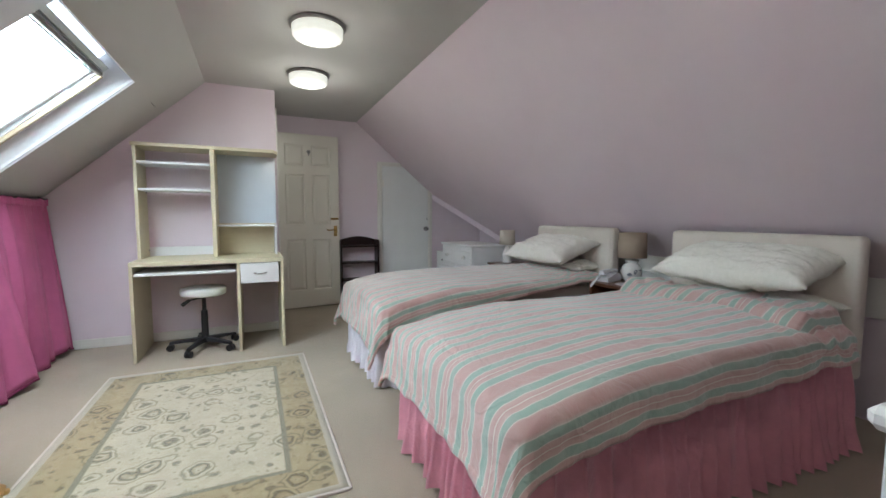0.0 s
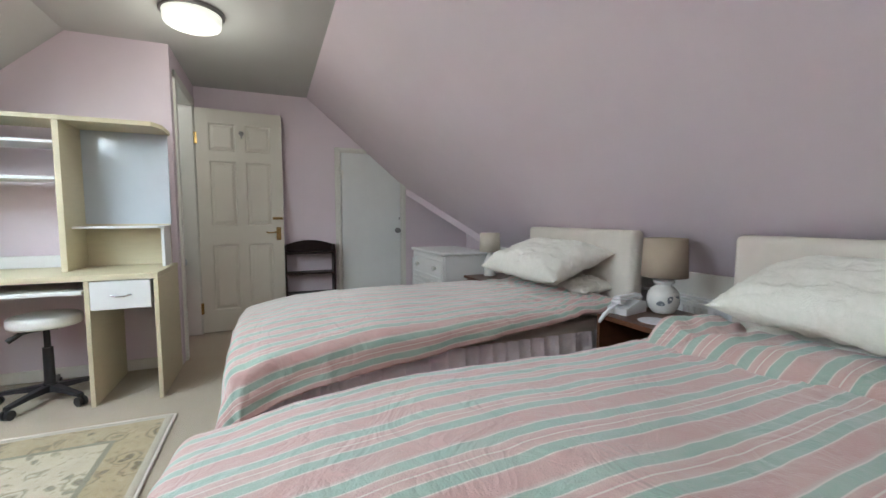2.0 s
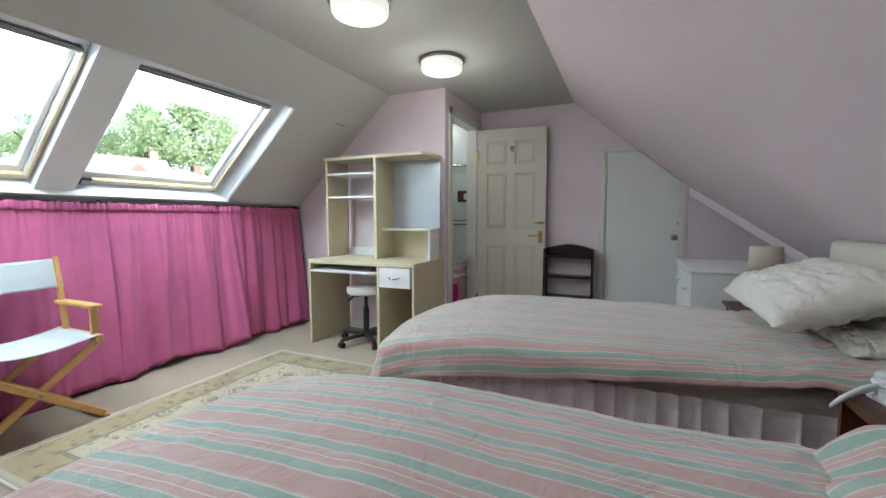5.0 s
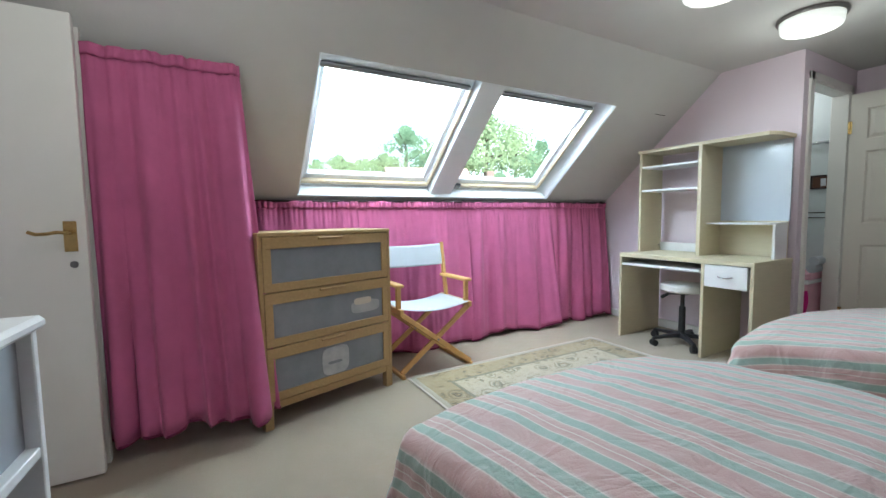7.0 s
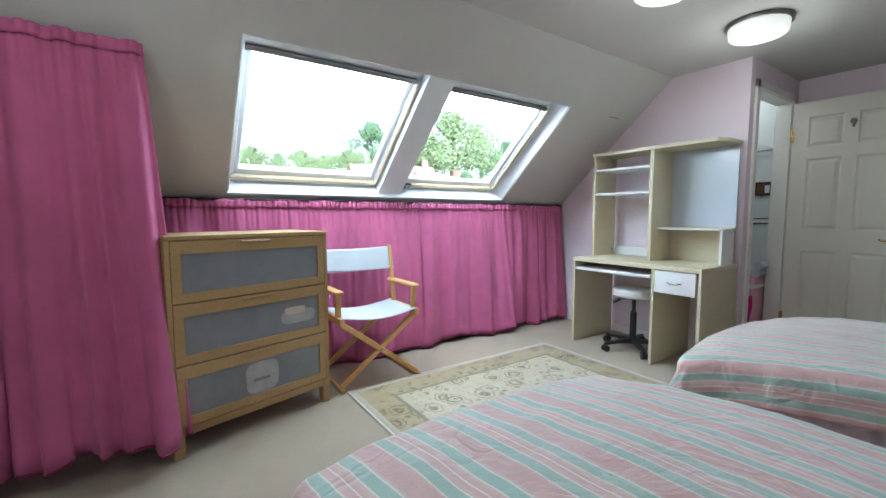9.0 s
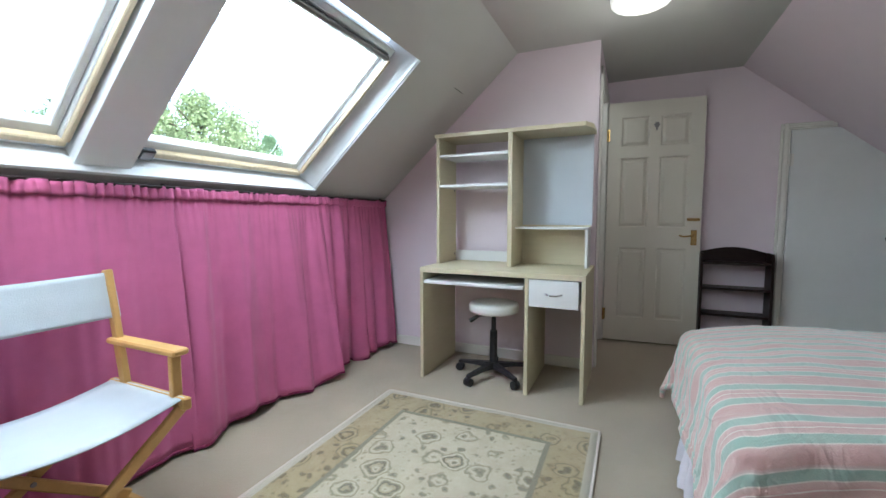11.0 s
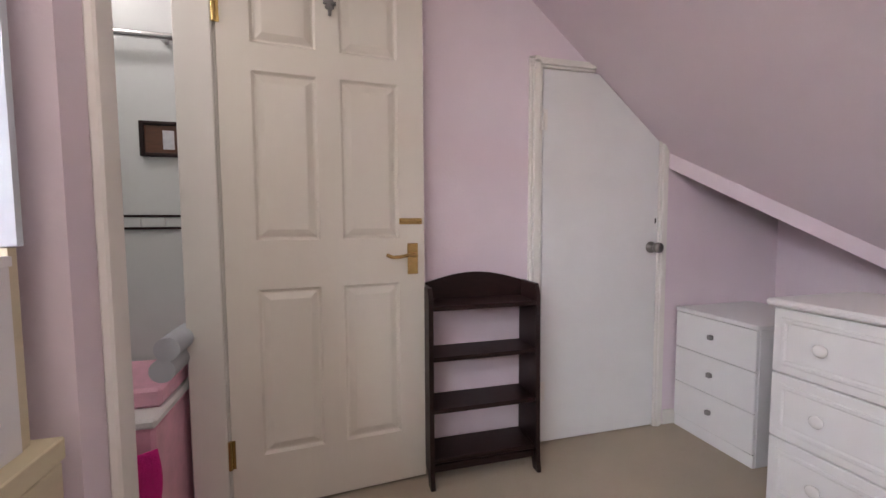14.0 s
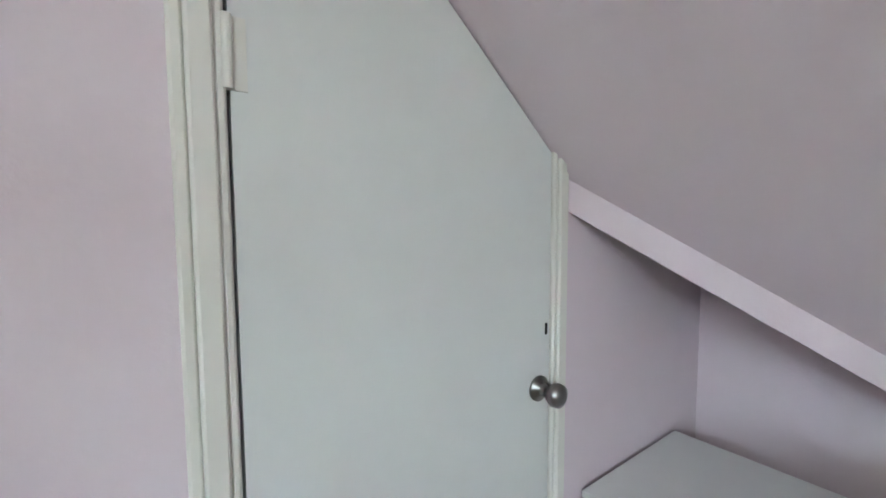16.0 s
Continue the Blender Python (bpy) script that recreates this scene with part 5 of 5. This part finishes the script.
mat_ = thing("bath_mat", "pale pink bath mat on the bathroom floor", "bath mat", pose(0.72, 5.08, 0.0065))
part("cloth", sheet(bmesh.new(), 20, 12, lambda u, v: (-0.3 + 0.6 * u, -0.16 + 0.32 * v, 0.014 + 0.004 * noise3(u * 6, v * 6, 3))), ROSE, mat_, "", 80, 0.012)
bl = thing("bathroom_light", "round white bathroom ceiling light, switched on", "ceiling light", pose(0.62, 5.3, CEIL))
part("base", lathe(bmesh.new(), [(0.12, -0.02), (0.125, -0.018), (0.125, -0.001)]), LAMINATE, bl, "", 40)
part("glass", lathe(bmesh.new(), [(0.05, -0.075), (0.09, -0.068), (0.11, -0.04), (0.115, -0.0205)]), LAMPGLASS, bl, "lit white dome", 60)
d = lamp("bathroom_bulb", "POINT", pose(0.62, 5.3, CEIL - 0.14), 4.0, (1, 0.97, 0.92))
d.shadow_soft_size = 0.08

# ---- outside the roof windows ----
GZ = -5.6


def hill(x, y):
    d = max(0.0, -x - 14)
    return GZ + 13 * min(1.0, d / 38) ** 1.1 + 0.6 * noise3(x * 0.03, y * 0.03, 4)


def ground_at(u, v):
    # rings that widen towards the horizon
    r = 1500 * u ** 3.2
    a = v * math.tau
    x, y = r * math.cos(a), 2.5 + r * math.sin(a)
    return (x, y, hill(x, y) if r < 400 else hill(x, y) - (r - 400) * 0.004)


structure("ground", sheet(bmesh.new(), 60, 96, ground_at), LAWN, "grassy ground and hillside outside", "ground", 80)


structure("lower_storey", boxes((KL - 0.1, KR + 0.1, YN - 0.1, YF + 0.1, GZ - 0.3, -0.121)), RENDERWALL, "plain rendered walls of the storey below", "wall")


def polar(heading, dist):
    """A place outside by its bearing from the windows: degrees left of the y axis."""
    a = radians(heading)
    return 1.5 - dist * math.sin(a), 1.0 + dist * math.cos(a)


def tree(heading, dist, height, width, mat, seed, label):
    x, y = polar(heading, dist)
    rnd = random.Random(seed)
    t = thing("tree", label, "tree", pose(x, y, hill(x, y) - 0.2), "hillside trees")
    g = bmesh.new()
    rod(g, (0, 0, 0), (0.2, 0.1, height * 0.5), 0.4, 0.22, 9)
    limbs = []
    for k in range(7):
        a = k * 0.9 + rnd.random()
        z0 = height * (0.3 + 0.05 * k)
        e = (width * 0.33 * math.cos(a), width * 0.33 * math.sin(a), z0 + height * 0.25)
        rod(g, (0.1, 0.05, z0), e, 0.14, 0.05, 6)
        limbs.append(e)
    part("trunk", g, BARK, t, "", 40)
    verts, faces = [], []
    for k in range(44):
        a, rr = rnd.random() * math.tau, math.sqrt(rnd.random())
        h = rnd.random()
        wide = math.sin(min(1, 0.25 + h * 0.9) * math.pi) ** 0.6
        c = Vector((rr * width * 0.5 * wide * math.cos(a), rr * width * 0.5 * wide * math.sin(a), height * (0.22 + 0.7 * h)))
        rad = width * (0.07 + 0.07 * rnd.random())
        for _ in range(140):
            p = Vector((rnd.gauss(0, 1), rnd.gauss(0, 1), rnd.gauss(0, 0.8)))
            p = c + p.normalized() * rad * (0.55 + 0.6 * rnd.random())
            u = Vector((rnd.gauss(0, 1), rnd.gauss(0, 1), rnd.gauss(0, 1))).normalized() * width * 0.012
            w = u.orthogonal().normalized() * width * 0.01
            n = len(verts)
            verts += [p - u, p + w, p + u, p - w]
            faces.append((n, n + 1, n + 2, n + 3))
    me = bpy.data.meshes.new("crown")
    me.from_pydata(verts, [], faces)
    me.materials.append(mat)
    cr = new("crown", me)
    cr.parent = t
    return t


for k, (hd, ds, ht, wd, mt, lab) in enumerate((
        (54, 62, 10.5, 17, LEAVES, "broad spring-green tree on the hillside"), (58.5, 66, 8.5, 12, LEAVES, "spring-green tree on the hillside"), (46.5, 64, 8.0, 9, LEAVES2, "dark green tree on the hillside"),
        (50, 72, 7.0, 11, LEAVES, "spring-green tree on the hillside"), (65, 66, 8.6, 11, LEAVES2, "dark green rounded tree on the hillside"), (61.5, 74, 6.0, 9, LEAVES2, "dark green tree on the hillside"),
        (84, 70, 8.2, 9, LEAVES2, "dark green tree on the hillside"), (89, 68, 7.4, 9, LEAVES, "spring-green tree on the hillside"), (77, 74, 4.2, 6, LEAVES2, "small dark tree on the hillside"),
        (71, 74, 4.4, 9, LEAVES, "small spring-green tree on the hillside"), (95, 70, 7.5, 10, LEAVES2, "dark green tree on the hillside"), (42, 60, 7.0, 10, LEAVES, "spring-green tree on the hillside"),
        (68, 60, 3.0, 7, LEAVES, "low spring-green shrub on the hillside"), (74, 60, 2.6, 7, LEAVES, "low spring-green shrub on the hillside"), (80, 60, 3.0, 7, LEAVES, "low spring-green shrub on the hillside"), (86, 58, 3.0, 8, LEAVES, "low spring-green shrub on the hillside"), (52, 56, 3.0, 7, LEAVES2, "low dark shrub on the hillside"))):
    tree(hd, ds, ht, wd, mt, 20 + k, lab)


def house(heading, dist, turn, w, l, h, label):
    x, y = polar(heading, dist)
    o = thing("house", label, "house", pose(x, y, hill(x, y) - 2.7, 0, 0, turn), "hillside houses")
    part("wall", boxes((-w / 2, w / 2, -l / 2, l / 2, 0, h)), RENDERWALL, o)
    part("roof", prism([(-w / 2 - 0.3, h), (w / 2 + 0.3, h), (0, h + w * 0.42)], -l / 2 - 0.3, l / 2 + 0.3, "y"), ROOFTILE, o, "brown tiled roof")
    part("chimney", boxes((-0.3, 0.3, l / 2 - 1.2, l / 2 - 0.5, h + w * 0.25, h + w * 0.42 + 0.8)), ROOFTILE, o)
    for z in (1.0, 3.4):
        if z + 1.2 < h:
            for yy in (-l * 0.3, 0, l * 0.3):
                part("window", boxes((w / 2, w / 2 + 0.04, yy - 0.5, yy + 0.5, z, z + 1.1)), HOUSEGLASS, o)


house(55.5, 50, 20, 6, 9, 3.4, "pale rendered house with a brown roof among trees")
house(62, 52, -15, 6, 10, 3.0, "pale rendered bungalow on the hillside")
